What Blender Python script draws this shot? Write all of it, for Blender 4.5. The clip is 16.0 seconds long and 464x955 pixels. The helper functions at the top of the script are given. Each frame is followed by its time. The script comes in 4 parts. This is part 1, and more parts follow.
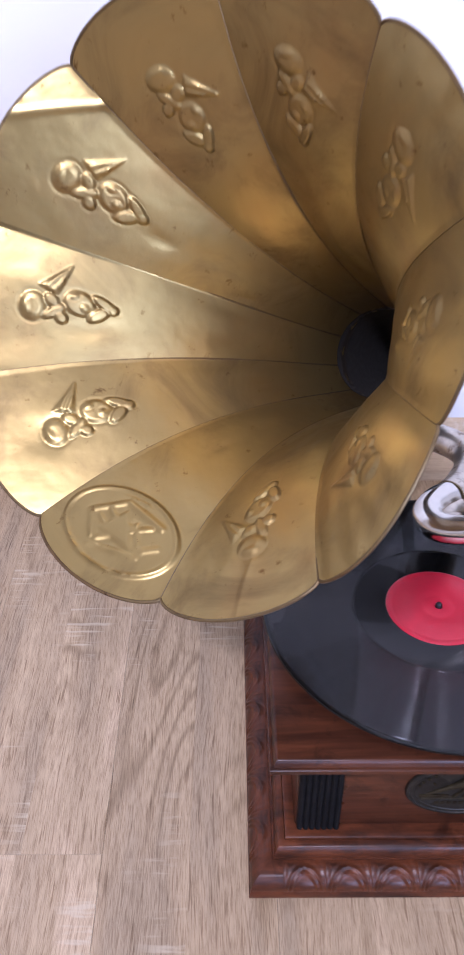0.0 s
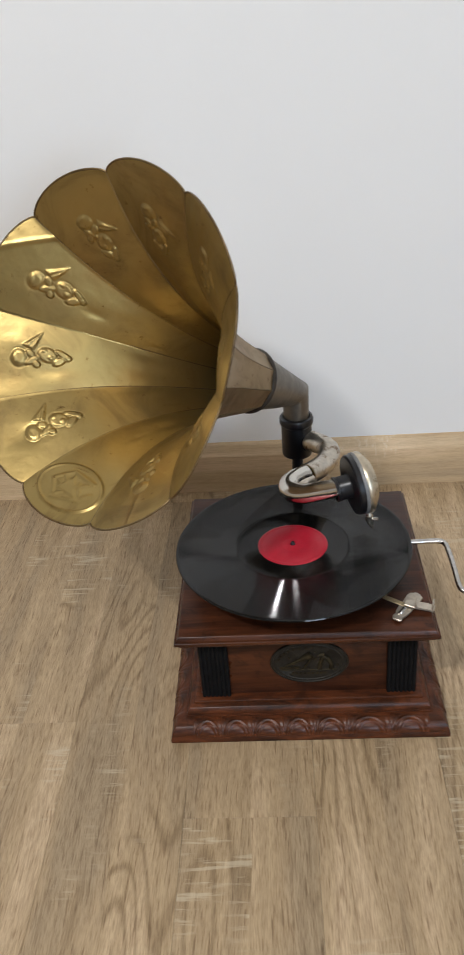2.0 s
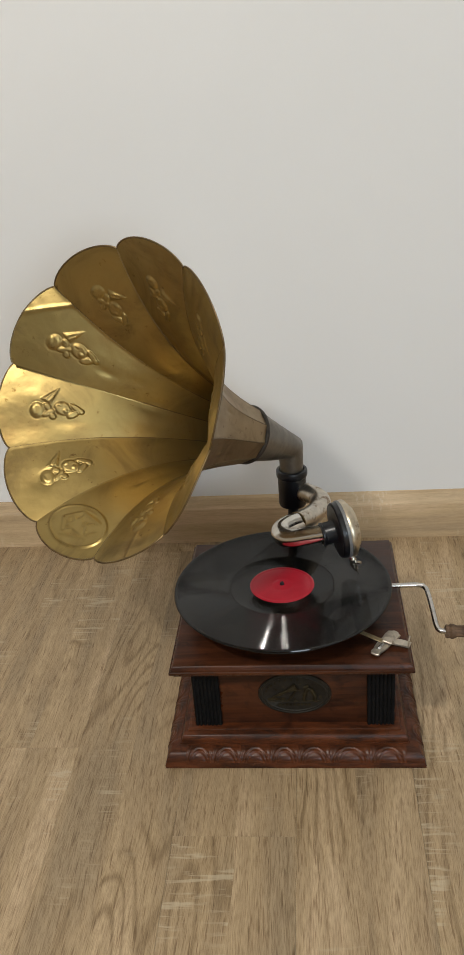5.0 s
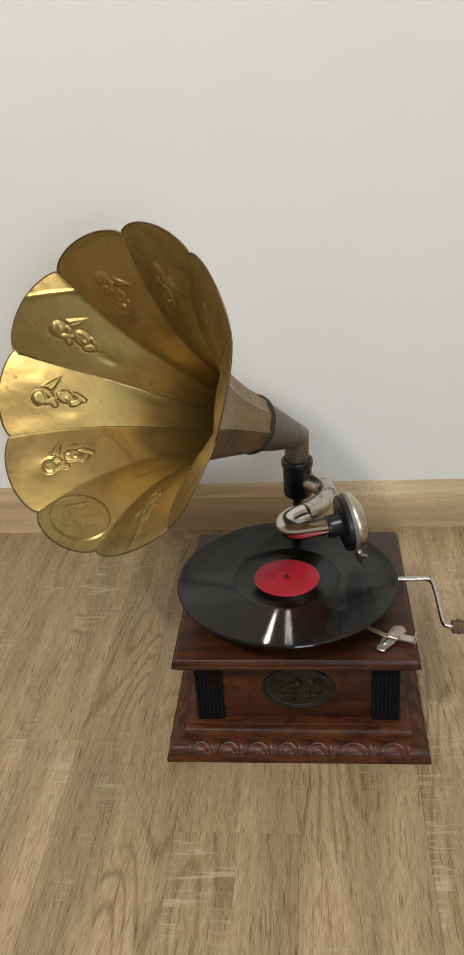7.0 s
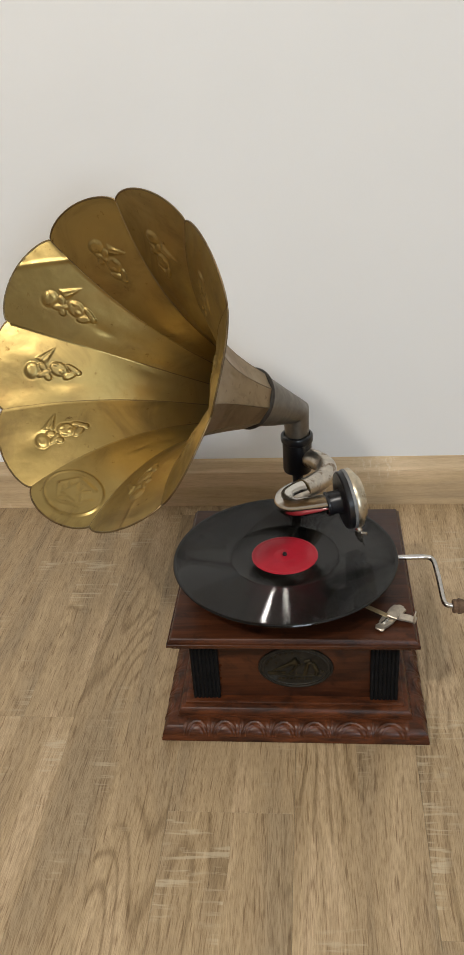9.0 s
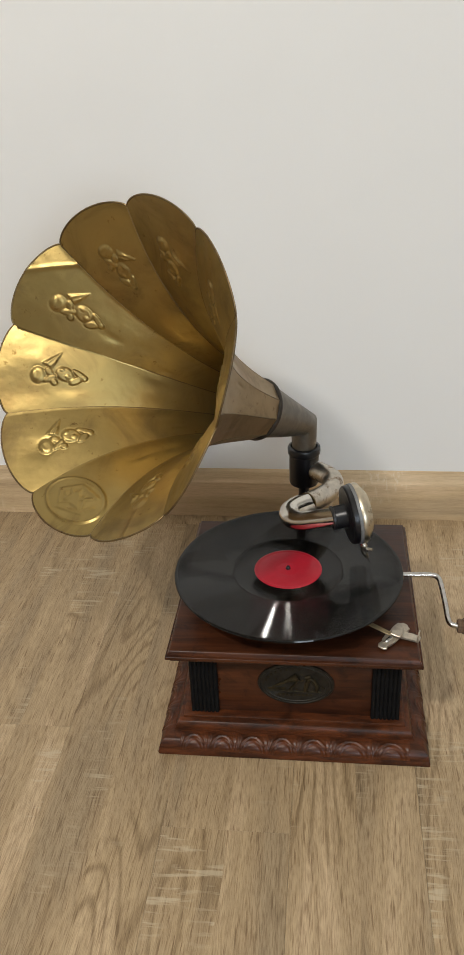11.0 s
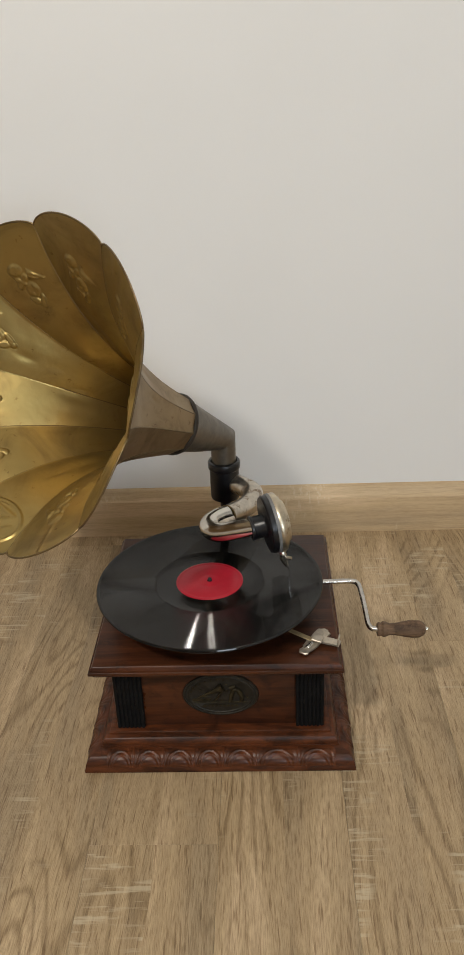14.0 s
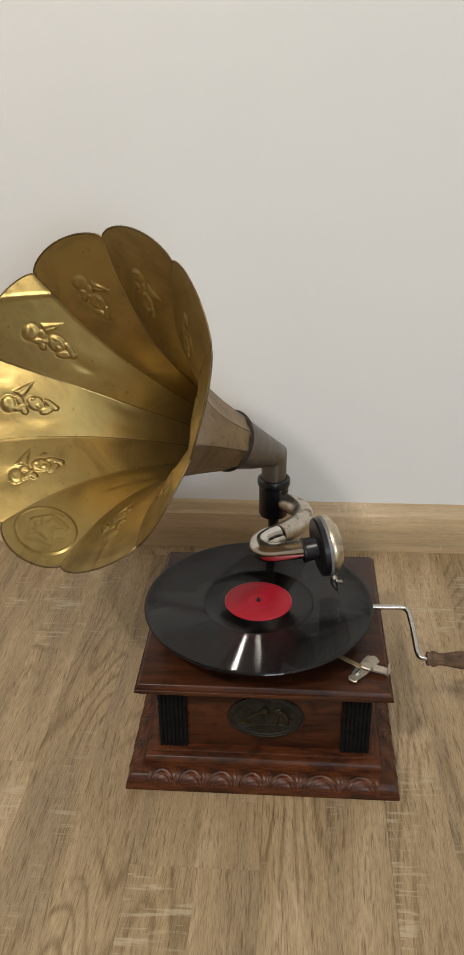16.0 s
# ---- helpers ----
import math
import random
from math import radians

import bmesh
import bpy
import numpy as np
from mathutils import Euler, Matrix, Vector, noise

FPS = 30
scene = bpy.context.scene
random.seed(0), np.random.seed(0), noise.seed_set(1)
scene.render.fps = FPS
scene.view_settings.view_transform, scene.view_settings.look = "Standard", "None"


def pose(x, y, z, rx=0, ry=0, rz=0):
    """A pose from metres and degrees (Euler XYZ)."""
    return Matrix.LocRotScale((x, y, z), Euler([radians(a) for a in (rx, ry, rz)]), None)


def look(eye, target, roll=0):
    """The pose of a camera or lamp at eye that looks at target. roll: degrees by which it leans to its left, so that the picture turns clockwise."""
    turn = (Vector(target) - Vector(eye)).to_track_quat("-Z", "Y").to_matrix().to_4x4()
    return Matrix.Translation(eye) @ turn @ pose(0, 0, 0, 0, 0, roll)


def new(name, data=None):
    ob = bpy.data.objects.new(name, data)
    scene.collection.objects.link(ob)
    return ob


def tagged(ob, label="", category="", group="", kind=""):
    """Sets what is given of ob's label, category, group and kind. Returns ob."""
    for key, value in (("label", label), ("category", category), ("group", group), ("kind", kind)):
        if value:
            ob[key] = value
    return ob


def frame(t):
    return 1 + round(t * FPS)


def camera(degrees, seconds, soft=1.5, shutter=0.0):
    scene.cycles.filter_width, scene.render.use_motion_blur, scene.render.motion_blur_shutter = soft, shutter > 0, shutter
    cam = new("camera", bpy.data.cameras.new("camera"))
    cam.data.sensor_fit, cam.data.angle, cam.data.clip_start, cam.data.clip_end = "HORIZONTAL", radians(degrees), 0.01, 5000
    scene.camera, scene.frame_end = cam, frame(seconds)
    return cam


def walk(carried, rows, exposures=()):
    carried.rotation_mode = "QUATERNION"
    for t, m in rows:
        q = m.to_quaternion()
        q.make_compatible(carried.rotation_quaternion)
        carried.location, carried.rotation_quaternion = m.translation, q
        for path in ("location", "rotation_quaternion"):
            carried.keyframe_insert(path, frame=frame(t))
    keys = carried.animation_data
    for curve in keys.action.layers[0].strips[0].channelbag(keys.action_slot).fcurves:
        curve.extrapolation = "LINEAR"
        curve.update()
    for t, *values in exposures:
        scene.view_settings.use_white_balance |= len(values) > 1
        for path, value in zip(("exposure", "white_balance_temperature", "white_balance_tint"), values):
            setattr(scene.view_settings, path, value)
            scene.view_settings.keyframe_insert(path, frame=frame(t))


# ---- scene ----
cam = camera(30.0, 16.0, soft=1.7, shutter=0.4)
PATH = [
    (0, (-0.1876, -0.5598, 0.7121), (-0.1835, 0.9011, -0.3395), -0.06),
    (0.3, (-0.1732, -0.6268, 0.7424), (-0.1634, 0.8572, -0.2763), 0.25),
    (0.5, (-0.1477, -0.6696, 0.7557), (-0.1573, 0.8159, -0.2608), -0.00),
    (0.7, (-0.1364, -0.7261, 0.7648), (-0.1404, 0.7722, -0.2327), -0.14),
    (1, (-0.1088, -0.7967, 0.7988), (-0.1766, 0.7162, -0.1741), -1.25),
    (1.5, (-0.0617, -0.8889, 0.8258), (-0.1534, 0.6349, -0.1279), -2.72),
    (1.7, (-0.0470, -0.9061, 0.8296), (-0.1403, 0.6255, -0.1114), -3.16),
    (2, (-0.0179, -0.9333, 0.8360), (-0.1259, 0.6100, -0.0841), -4.47),
    (2.5, (0.0199, -0.9482, 0.8284), (-0.0701, 0.6102, -0.0679), -4.50),
    (3, (0.0295, -0.9770, 0.8449), (-0.0795, 0.5954, -0.0243), -4.45),
    (3.5, (0.0265, -1.0021, 0.8664), (-0.1174, 0.5778, 0.0160), -4.04),
    (4, (0.0250, -1.0271, 0.8679), (-0.1249, 0.5600, 0.0320), -3.39),
    (4.5, (0.0343, -1.0353, 0.8546), (-0.1081, 0.5680, 0.0489), -3.76),
    (5, (0.0357, -1.0374, 0.8566), (-0.1302, 0.5711, 0.0660), -4.42),
    (5.2, (0.0279, -1.0359, 0.8584), (-0.1362, 0.5743, 0.0707), -4.33),
    (7.3, (0.0293, -1.0110, 0.8612), (-0.1402, 0.5769, 0.0306), -3.96),
    (7.5, (0.0387, -1.0124, 0.8514), (-0.1377, 0.5800, 0.0309), -4.17),
    (8, (0.0363, -1.0065, 0.8502), (-0.1450, 0.5641, -0.0103), -4.16),
    (8.5, (0.0352, -1.0000, 0.8488), (-0.1498, 0.5634, -0.0238), -4.19),
    (9, (0.0358, -0.9887, 0.8502), (-0.1432, 0.5745, -0.0241), -3.89),
    (11.5, (0.0392, -0.9731, 0.8435), (-0.1594, 0.6031, -0.0029), -2.40),
    (12, (0.0469, -0.9791, 0.8349), (-0.1658, 0.6036, 0.0043), -3.45),
    (12.2, (0.0571, -0.9764, 0.8285), (-0.1585, 0.6079, 0.0018), -4.24),
    (12.5, (0.0682, -0.9857, 0.8228), (-0.0848, 0.6079, 0.0000), -3.91),
    (12.7, (0.0714, -0.9819, 0.8317), (-0.0399, 0.6066, -0.0075), -3.55),
    (13, (0.0750, -0.9944, 0.8242), (-0.0076, 0.6048, 0.0021), -3.20),
    (13.5, (0.0783, -0.9948, 0.8247), (-0.0055, 0.6076, 0.0091), -3.44),
    (14, (0.0682, -0.9916, 0.8310), (-0.0034, 0.6148, 0.0219), -2.50),
    (14.5, (0.0540, -0.9845, 0.8405), (-0.0225, 0.6203, 0.0287), -1.43),
    (15, (0.0349, -0.9744, 0.8492), (-0.0440, 0.6281, 0.0332), -0.79),
    (15.5, (0.0255, -0.9719, 0.8495), (-0.0706, 0.6327, 0.0396), -0.51),
    (16, (0.0254, -0.9724, 0.8500), (-0.0915, 0.6315, 0.0414), -0.64),
]
EXPOSURES = [(0.0, 0.47, 4900, 33), (0.5, 0.13, 5080, 25), (1.0, -0.09, 5300, 18), (1.5, -0.19, 5570, 13), (2.0, -0.21, 5780, 11), (3.5, -0.24, 6030, 10), (4.0, -0.44, 6080, 9), (5.0, -0.45, 6180, 9), (7.5, -0.32, 6220, 8), (9.0, -0.31, 6250, 10), (11.5, -0.32, 6200, 9), (12.5, -0.32, 6320, 9), (13.5, -0.36, 6350, 9), (14.0, -0.43, 6350, 10), (16.0, -0.43, 6350, 10)]
LAMP_W, LAMP2_W, FILL_W = 39.0, 14.0, 82.0
TURN0, BADGE_K, TIP_X, FIG_U = -12.0, 5, 0.052, 0.009
FLARE_A, FLARE_P = 0.32, 2.8
walk(cam, [(t, look(eye, target, roll)) for t, eye, target, roll in PATH],
     exposures=EXPOSURES)

# ---- world and light ----
world = bpy.data.worlds.new("sky")
scene.world = world
world.use_nodes = True
wn = world.node_tree.nodes
sky = wn.new("ShaderNodeTexSky")
sky.sky_type, sky.sun_disc = "NISHITA", False
sky.sun_elevation, sky.sun_rotation = radians(35), radians(200)
world.node_tree.links.new(sky.outputs["Color"], wn["Background"].inputs["Color"])
wn["Background"].inputs["Strength"].default_value = 0.1


def area_lamp(name, m, sx, sy, power, colour):
    data = bpy.data.lights.new(name, "AREA")
    data.shape, data.size, data.size_y = "RECTANGLE", sx, sy
    data.energy, data.color = power, colour
    ob = new(name, data)
    ob.matrix_world = m
    return ob


X0, X1, Y0, H = -2.0, 2.8, -5.0, 2.6
# ceiling lamps behind the viewer, and cool fill from an added, unseen window
lamp_a = area_lamp("ceiling_light_left", look((-0.82, -1.79, 2.42), (0.0, 0.2, 0.1)), 0.15, 0.15, LAMP_W, (1.0, 0.925, 0.82))
lamp_b = area_lamp("ceiling_light_right", look((0.05, -1.74, 2.40), (0.0, 0.2, 0.1)), 0.26, 0.20, LAMP2_W, (1.0, 0.92, 0.80))
fill_lamp = area_lamp("window_fill", look((1.4, Y0 + 0.06, 1.5), (0.0, 0.4, 0.9)), 1.5, 1.2, FILL_W, (0.82, 0.92, 1.0))


# ---- materials ----
def material(name):
    m = bpy.data.materials.new(name)
    m.use_nodes = True
    nt = m.node_tree
    b = nt.nodes["Principled BSDF"]
    return m, nt, b


def node(nt, kind, **props):
    n = nt.nodes.new(kind)
    for k, v in props.items():
        if k in ("noise_dimensions", "operation", "blend_type", "data_type", "direction_type", "axis", "wave_type", "bands_direction",
                 "wave_profile", "feature"):
            setattr(n, k, v)
        else:
            n.inputs[k.replace("_", " ")].default_value = v
    return n


def ramp(nt, fac, stops):
    r = nt.nodes.new("ShaderNodeValToRGB")
    e = r.color_ramp.elements
    while len(e) < len(stops):
        e.new(0.5)
    for el, (p, c) in zip(e, stops):
        el.position, el.color = p, (*c, 1) if len(c) == 3 else (c[0], c[0], c[0], 1)
    nt.links.new(fac, r.inputs["Fac"])
    return r.outputs["Color"]


def mapping(nt, source, scale, offset=None):
    mp = nt.nodes.new("ShaderNodeMapping")
    mp.inputs["Scale"].default_value = scale
    nt.links.new(source, mp.inputs["Vector"])
    if offset is not None:
        nt.links.new(offset, mp.inputs["Location"])
    return mp.outputs["Vector"]


def noise_of(nt, vec, scale, detail=4, rough=0.55, distortion=0.0):
    n = node(nt, "ShaderNodeTexNoise", Scale=scale, Detail=detail, Roughness=rough, Distortion=distortion)
    nt.links.new(vec, n.inputs["Vector"])
    return n.outputs["Fac"]


def mixc(nt, fac, a, b, blend="MIX"):
    m = nt.nodes.new("ShaderNodeMix")
    m.data_type, m.blend_type = "RGBA", blend
    ins = [i for i in m.inputs if i.enabled]
    for sock, val in zip(ins, (fac, a, b)):
        if isinstance(val, (int, float)):
            sock.default_value = val
        elif isinstance(val, tuple):
            sock.default_value = (*val, 1)
        else:
            nt.links.new(val, sock)
    return [o for o in m.outputs if o.enabled][0]


def bump(nt, b, height, strength, distance, before=None):
    n = node(nt, "ShaderNodeBump", Strength=strength, Distance=distance)
    nt.links.new(height, n.inputs["Height"])
    if before is not None:
        nt.links.new(before, n.inputs["Normal"])
    nt.links.new(n.outputs["Normal"], b.inputs["Normal"])
    return n.outputs["Normal"]


def coords(nt, what="Object"):
    return nt.nodes.new("ShaderNodeTexCoord").outputs[what]


def oak_material(name, scale_along, random_shift=True, tone=1.0, along="y"):
    """Pale sonoma oak: long grain, darker cathedral figure and pale saw marks across."""
    m, nt, b = material(name)
    co = coords(nt)
    info = nt.nodes.new("ShaderNodeObjectInfo")
    shift = node(nt, "ShaderNodeVectorMath", operation="SCALE")
    shift.inputs[0].default_value = (37.0, 91.0, 53.0)
    nt.links.new(info.outputs["Random"], shift.inputs["Scale"])
    off = shift.outputs[0] if random_shift else None
    def axes(k):
        return (1, k, 1) if along == "y" else (k, 1, 1)
    t = tone
    if along == "y":
        # two staves printed side by side on each plank, with a wavering line between
        split = node(nt, "ShaderNodeSeparateXYZ")
        nt.links.new(co, split.inputs[0])
        waver = node(nt, "ShaderNodeMath", operation="MULTIPLY_ADD")
        waver.inputs[1].default_value = 0.03
        nt.links.new(noise_of(nt, mapping(nt, co, (0.2, 0.5, 1), off), 4, 3, 0.6), waver.inputs[0])
        nt.links.new(split.outputs["X"], waver.inputs[2])
        side = node(nt, "ShaderNodeMath", operation="GREATER_THAN")
        side.inputs[1].default_value = 0.092
        nt.links.new(waver.outputs[0], side.inputs[0])
        jump = node(nt, "ShaderNodeVectorMath", operation="SCALE")
        jump.inputs[0].default_value = (13.0, 29.0, 7.0)
        nt.links.new(side.outputs[0], jump.inputs["Scale"])
        both = node(nt, "ShaderNodeVectorMath", operation="ADD")
        nt.links.new(jump.outputs[0], both.inputs[0])
        nt.links.new(off, both.inputs[1])
        off = both.outputs[0]
    # a slow drift, so that the grain is not ruled straight
    warp = node(nt, "ShaderNodeTexNoise", Scale=5.0, Detail=2.0)
    nt.links.new(mapping(nt, co, axes(0.45), off), warp.inputs["Vector"])
    wmul = node(nt, "ShaderNodeVectorMath", operation="MULTIPLY_ADD")
    nt.links.new(warp.outputs["Color"], wmul.inputs[0])
    wmul.inputs[1].default_value = (0.035, 0.0, 0.0) if along == "y" else (0.0, 0.0, 0.02)
    nt.links.new(co, wmul.inputs[2])
    cw = wmul.outputs[0]
    big = noise_of(nt, mapping(nt, cw, axes(0.12), off), 17, 3, 0.5, 0.3)
    mid = noise_of(nt, mapping(nt, cw, axes(0.035), off), 150, 6, 0.75, 0.2)
    fine = noise_of(nt, mapping(nt, cw, axes(0.055), off), 1200, 3, 0.6)
    figure = noise_of(nt, mapping(nt, cw, axes(0.22), off), 8, 1, 0.3, 0.2)
    ringm = node(nt, "ShaderNodeMath", operation="MULTIPLY")
    ringm.inputs[1].default_value = 125.0
    nt.links.new(figure, ringm.inputs[0])
    ring0 = node(nt, "ShaderNodeMath", operation="SINE")
    nt.links.new(ringm.outputs[0], ring0.inputs[0])
    ring = node(nt, "ShaderNodeMath", operation="MULTIPLY_ADD")
    ring.inputs[1].default_value, ring.inputs[2].default_value = 0.5, 0.5
    nt.links.new(ring0.outputs[0], ring.inputs[0])
    base = ramp(nt, big, [(0.34, (0.345 * t, 0.258 * t, 0.156 * t)), (0.45, (0.405 * t, 0.297 * t, 0.174 * t)), (0.55, (0.440 * t, 0.325 * t, 0.190 * t)), (0.66, (0.520 * t, 0.388 * t, 0.240 * t))])
    c = mixc(nt, 0.75, base, ramp(nt, mid, [(0.30, (0.70, 0.66, 0.61)), (0.52, (1, 1, 1)), (0.75, (1.12, 1.12, 1.12))]), "MULTIPLY")
    ringc = ramp(nt, ring.outputs[0], [(0.0, (0.66, 0.63, 0.58)), (0.16, (0.86, 0.84, 0.81)), (0.42, (1.02, 1.02, 1.01))])
    patch = ramp(nt, noise_of(nt, mapping(nt, co, axes(0.3), off), 6, 2), [(0.52, (0,)), (0.58, (0.9,))])
    if along == "y":
        c = mixc(nt, patch, c, mixc(nt, 1.0, c, ringc, "MULTIPLY"))
    pores = noise_of(nt, mapping(nt, cw, axes(0.06), off), 420, 2, 0.5)
    c = mixc(nt, 0.76 if along == "y" else 0.3, c, ramp(nt, fine, [(0.36, (0.62, 0.57, 0.51)), (0.54, (1, 1, 1)), (0.7, (1.14, 1.14, 1.14))]), "MULTIPLY")
    c = mixc(nt, 0.85 if along == "y" else 0.2, c, ramp(nt, pores, [(0.30, (0.55, 0.49, 0.43)), (0.42, (1, 1, 1))]), "MULTIPLY")
    saw = noise_of(nt, mapping(nt, co, (0.11, 1, 1) if along == "y" else (1, 1, 0.2), off), 165, 3, 0.6)
    sawpatch = noise_of(nt, mapping(nt, co, axes(0.6), off), 9, 2)
    sawm = node(nt, "ShaderNodeMath", operation="MULTIPLY")
    nt.links.new(ramp(nt, saw, [(0.54, (0,)), (0.64, (0.68,))]), sawm.inputs[0])
    nt.links.new(ramp(nt, sawpatch, [(0.53, (0,)), (0.62, (0.9,))]), sawm.inputs[1])
    c = mixc(nt, sawm.outputs[0], c, (0.54 * t, 0.45 * t, 0.31 * t))
    nt.links.new(c, b.inputs["Base Color"])
    nt.links.new(ramp(nt, mid, [(0.3, (0.52,)), (0.7, (0.40,))]), b.inputs["Roughness"])
    b.inputs["Specular IOR Level"].default_value = 0.35
    bump(nt, b, fine, 0.25, 0.0004)
    return m


def brass_material(name, light, dark, rough_lo, rough_hi, bump_strength=0.35):
    m, nt, b = material(name)
    co = coords(nt)
    info = nt.nodes.new("ShaderNodeObjectInfo")
    shift = node(nt, "ShaderNodeVectorMath", operation="SCALE")
    shift.inputs[0].default_value = (11.0, 23.0, 7.0)
    nt.links.new(info.outputs["Random"], shift.inputs["Scale"])
    v = mapping(nt, co, (1, 1, 1), shift.outputs[0])
    stain = noise_of(nt, v, 14, 5, 0.6, 0.8)
    spots = noise_of(nt, v, 90, 4, 0.6)
    c = ramp(nt, stain, [(0.28, dark), (0.5, light), (0.75, tuple(min(1, x * 1.12) for x in light))])
    c = mixc(nt, 1.0, c, ramp(nt, spots, [(0.25, (0.55, 0.45, 0.35)), (0.36, (1, 1, 1))]), "MULTIPLY")
    blot = noise_of(nt, mapping(nt, v, (1, 1, 1), None), 34, 6, 0.7, 0.6)
    c = mixc(nt, 1.0, c, ramp(nt, blot, [(0.27, (0.42, 0.34, 0.30)), (0.34, (1, 1, 1))]), "MULTIPLY")
    rosy = ramp(nt, noise_of(nt, v, 5.5, 4, 0.6, 0.5), [(0.50, (0,)), (0.68, (0.55,))])
    c = mixc(nt, rosy, c, mixc(nt, 1.0, c, (0.92, 0.72, 0.66), "MULTIPLY"))
    nt.links.new(c, b.inputs["Base Color"])
    b.inputs["Metallic"].default_value = 0.90
    nt.links.new(ramp(nt, stain, [(0.3, (rough_hi,)), (0.65, (rough_lo,))]), b.inputs["Roughness"])
    wav = noise_of(nt, v, 22, 3, 0.5)
    n1 = bump(nt, b, wav, bump_strength, 0.004)
    bump(nt, b, noise_of(nt, v, 420, 2), 0.08, 0.0005, n1)
    return m


def wood_material(name, light, dark, rough, axis=(0.12, 1, 1), scale=60):
    m, nt, b = material(name)
    co = coords(nt)
    g = noise_of(nt, mapping(nt, co, axis), scale, 5, 0.6, 0.5)
    f = noise_of(nt, mapping(nt, co, tuple(a * (0.4 if a < 1 else 1) for a in axis)), scale * 5, 3, 0.6)
    w = noise_of(nt, co, 12, 4, 0.6)
    c = ramp(nt, g, [(0.3, dark), (0.6, light), (0.8, tuple(x * 1.3 for x in light))])
    c = mixc(nt, 0.6, c, ramp(nt, f, [(0.3, (0.55, 0.5, 0.5)), (0.55, (1, 1, 1))]), "MULTIPLY")
    c = mixc(nt, 0.7, c, ramp(nt, w, [(0.3, (0.6, 0.6, 0.6)), (0.6, (1, 1, 1))]), "MULTIPLY")
    scuff = noise_of(nt, mapping(nt, co, (0.5, 1, 1)), 260, 5, 0.75)
    c = mixc(nt, ramp(nt, scuff, [(0.66, (0,)), (0.72, (0.35,))]), c, tuple(min(1, x * 2.6 + 0.01) for x in light))
    c = mixc(nt, ramp(nt, noise_of(nt, co, 38, 5, 0.7, 0.4), [(0.34, (0.6,)), (0.46, (0,))]), c, tuple(x * 0.35 for x in dark))
    nt.links.new(c, b.inputs["Base Color"])
    nt.links.new(ramp(nt, w, [(0.3, (min(1, rough * 1.5),)), (0.7, (rough,))]), b.inputs["Roughness"])
    b.inputs["Specular IOR Level"].default_value = 0.27
    bump(nt, b, f, 0.18, 0.0006)
    return m


def plain_material(name, colour, rough, metallic=0.0, grain=200, amount=0.25, strength=0.1, dirt=None):
    m, nt, b = material(name)
    co = coords(nt)
    g = noise_of(nt, co, grain, 4, 0.6)
    c = mixc(nt, 1.0, colour, ramp(nt, g, [(0.3, (1 - amount,) * 3), (0.7, (1, 1, 1))]), "MULTIPLY")
    if dirt:
        d = noise_of(nt, co, dirt[0], 6, 0.7, 0.4)
        mask = ramp(nt, d, [(dirt[1], (1,)), (dirt[1] + 0.1, (0,))])
        c = mixc(nt, mask, c, dirt[2])
        nt.links.new(ramp(nt, d, [(dirt[1], (0.65,)), (dirt[1] + 0.1, (rough,))]), b.inputs["Roughness"])
        nt.links.new(ramp(nt, d, [(dirt[1], (0.3 * metallic,)), (dirt[1] + 0.1, (metallic,))]), b.inputs["Metallic"])
    else:
        nt.links.new(ramp(nt, g, [(0.3, (min(1, rough * 1.2),)), (0.7, (rough,))]), b.inputs["Roughness"])
        b.inputs["Metallic"].default_value = metallic
    nt.links.new(c, b.inputs["Base Color"])
    bump(nt, b, g, strength, 0.0005)
    return m


def wall_material():
    m, nt, b = material("white_wall_paint")
    co = coords(nt)
    big = noise_of(nt, co, 1.6, 3, 0.5)
    c = ramp(nt, big, [(0.3, (0.76, 0.755, 0.74)), (0.7, (0.80, 0.795, 0.78))])
    nt.links.new(c, b.inputs["Base Color"])
    b.inputs["Roughness"].default_value = 0.75
    b.inputs["Specular IOR Level"].default_value = 0.2
    bump(nt, b, noise_of(nt, co, 260, 3, 0.6), 0.12, 0.0006)
    return m


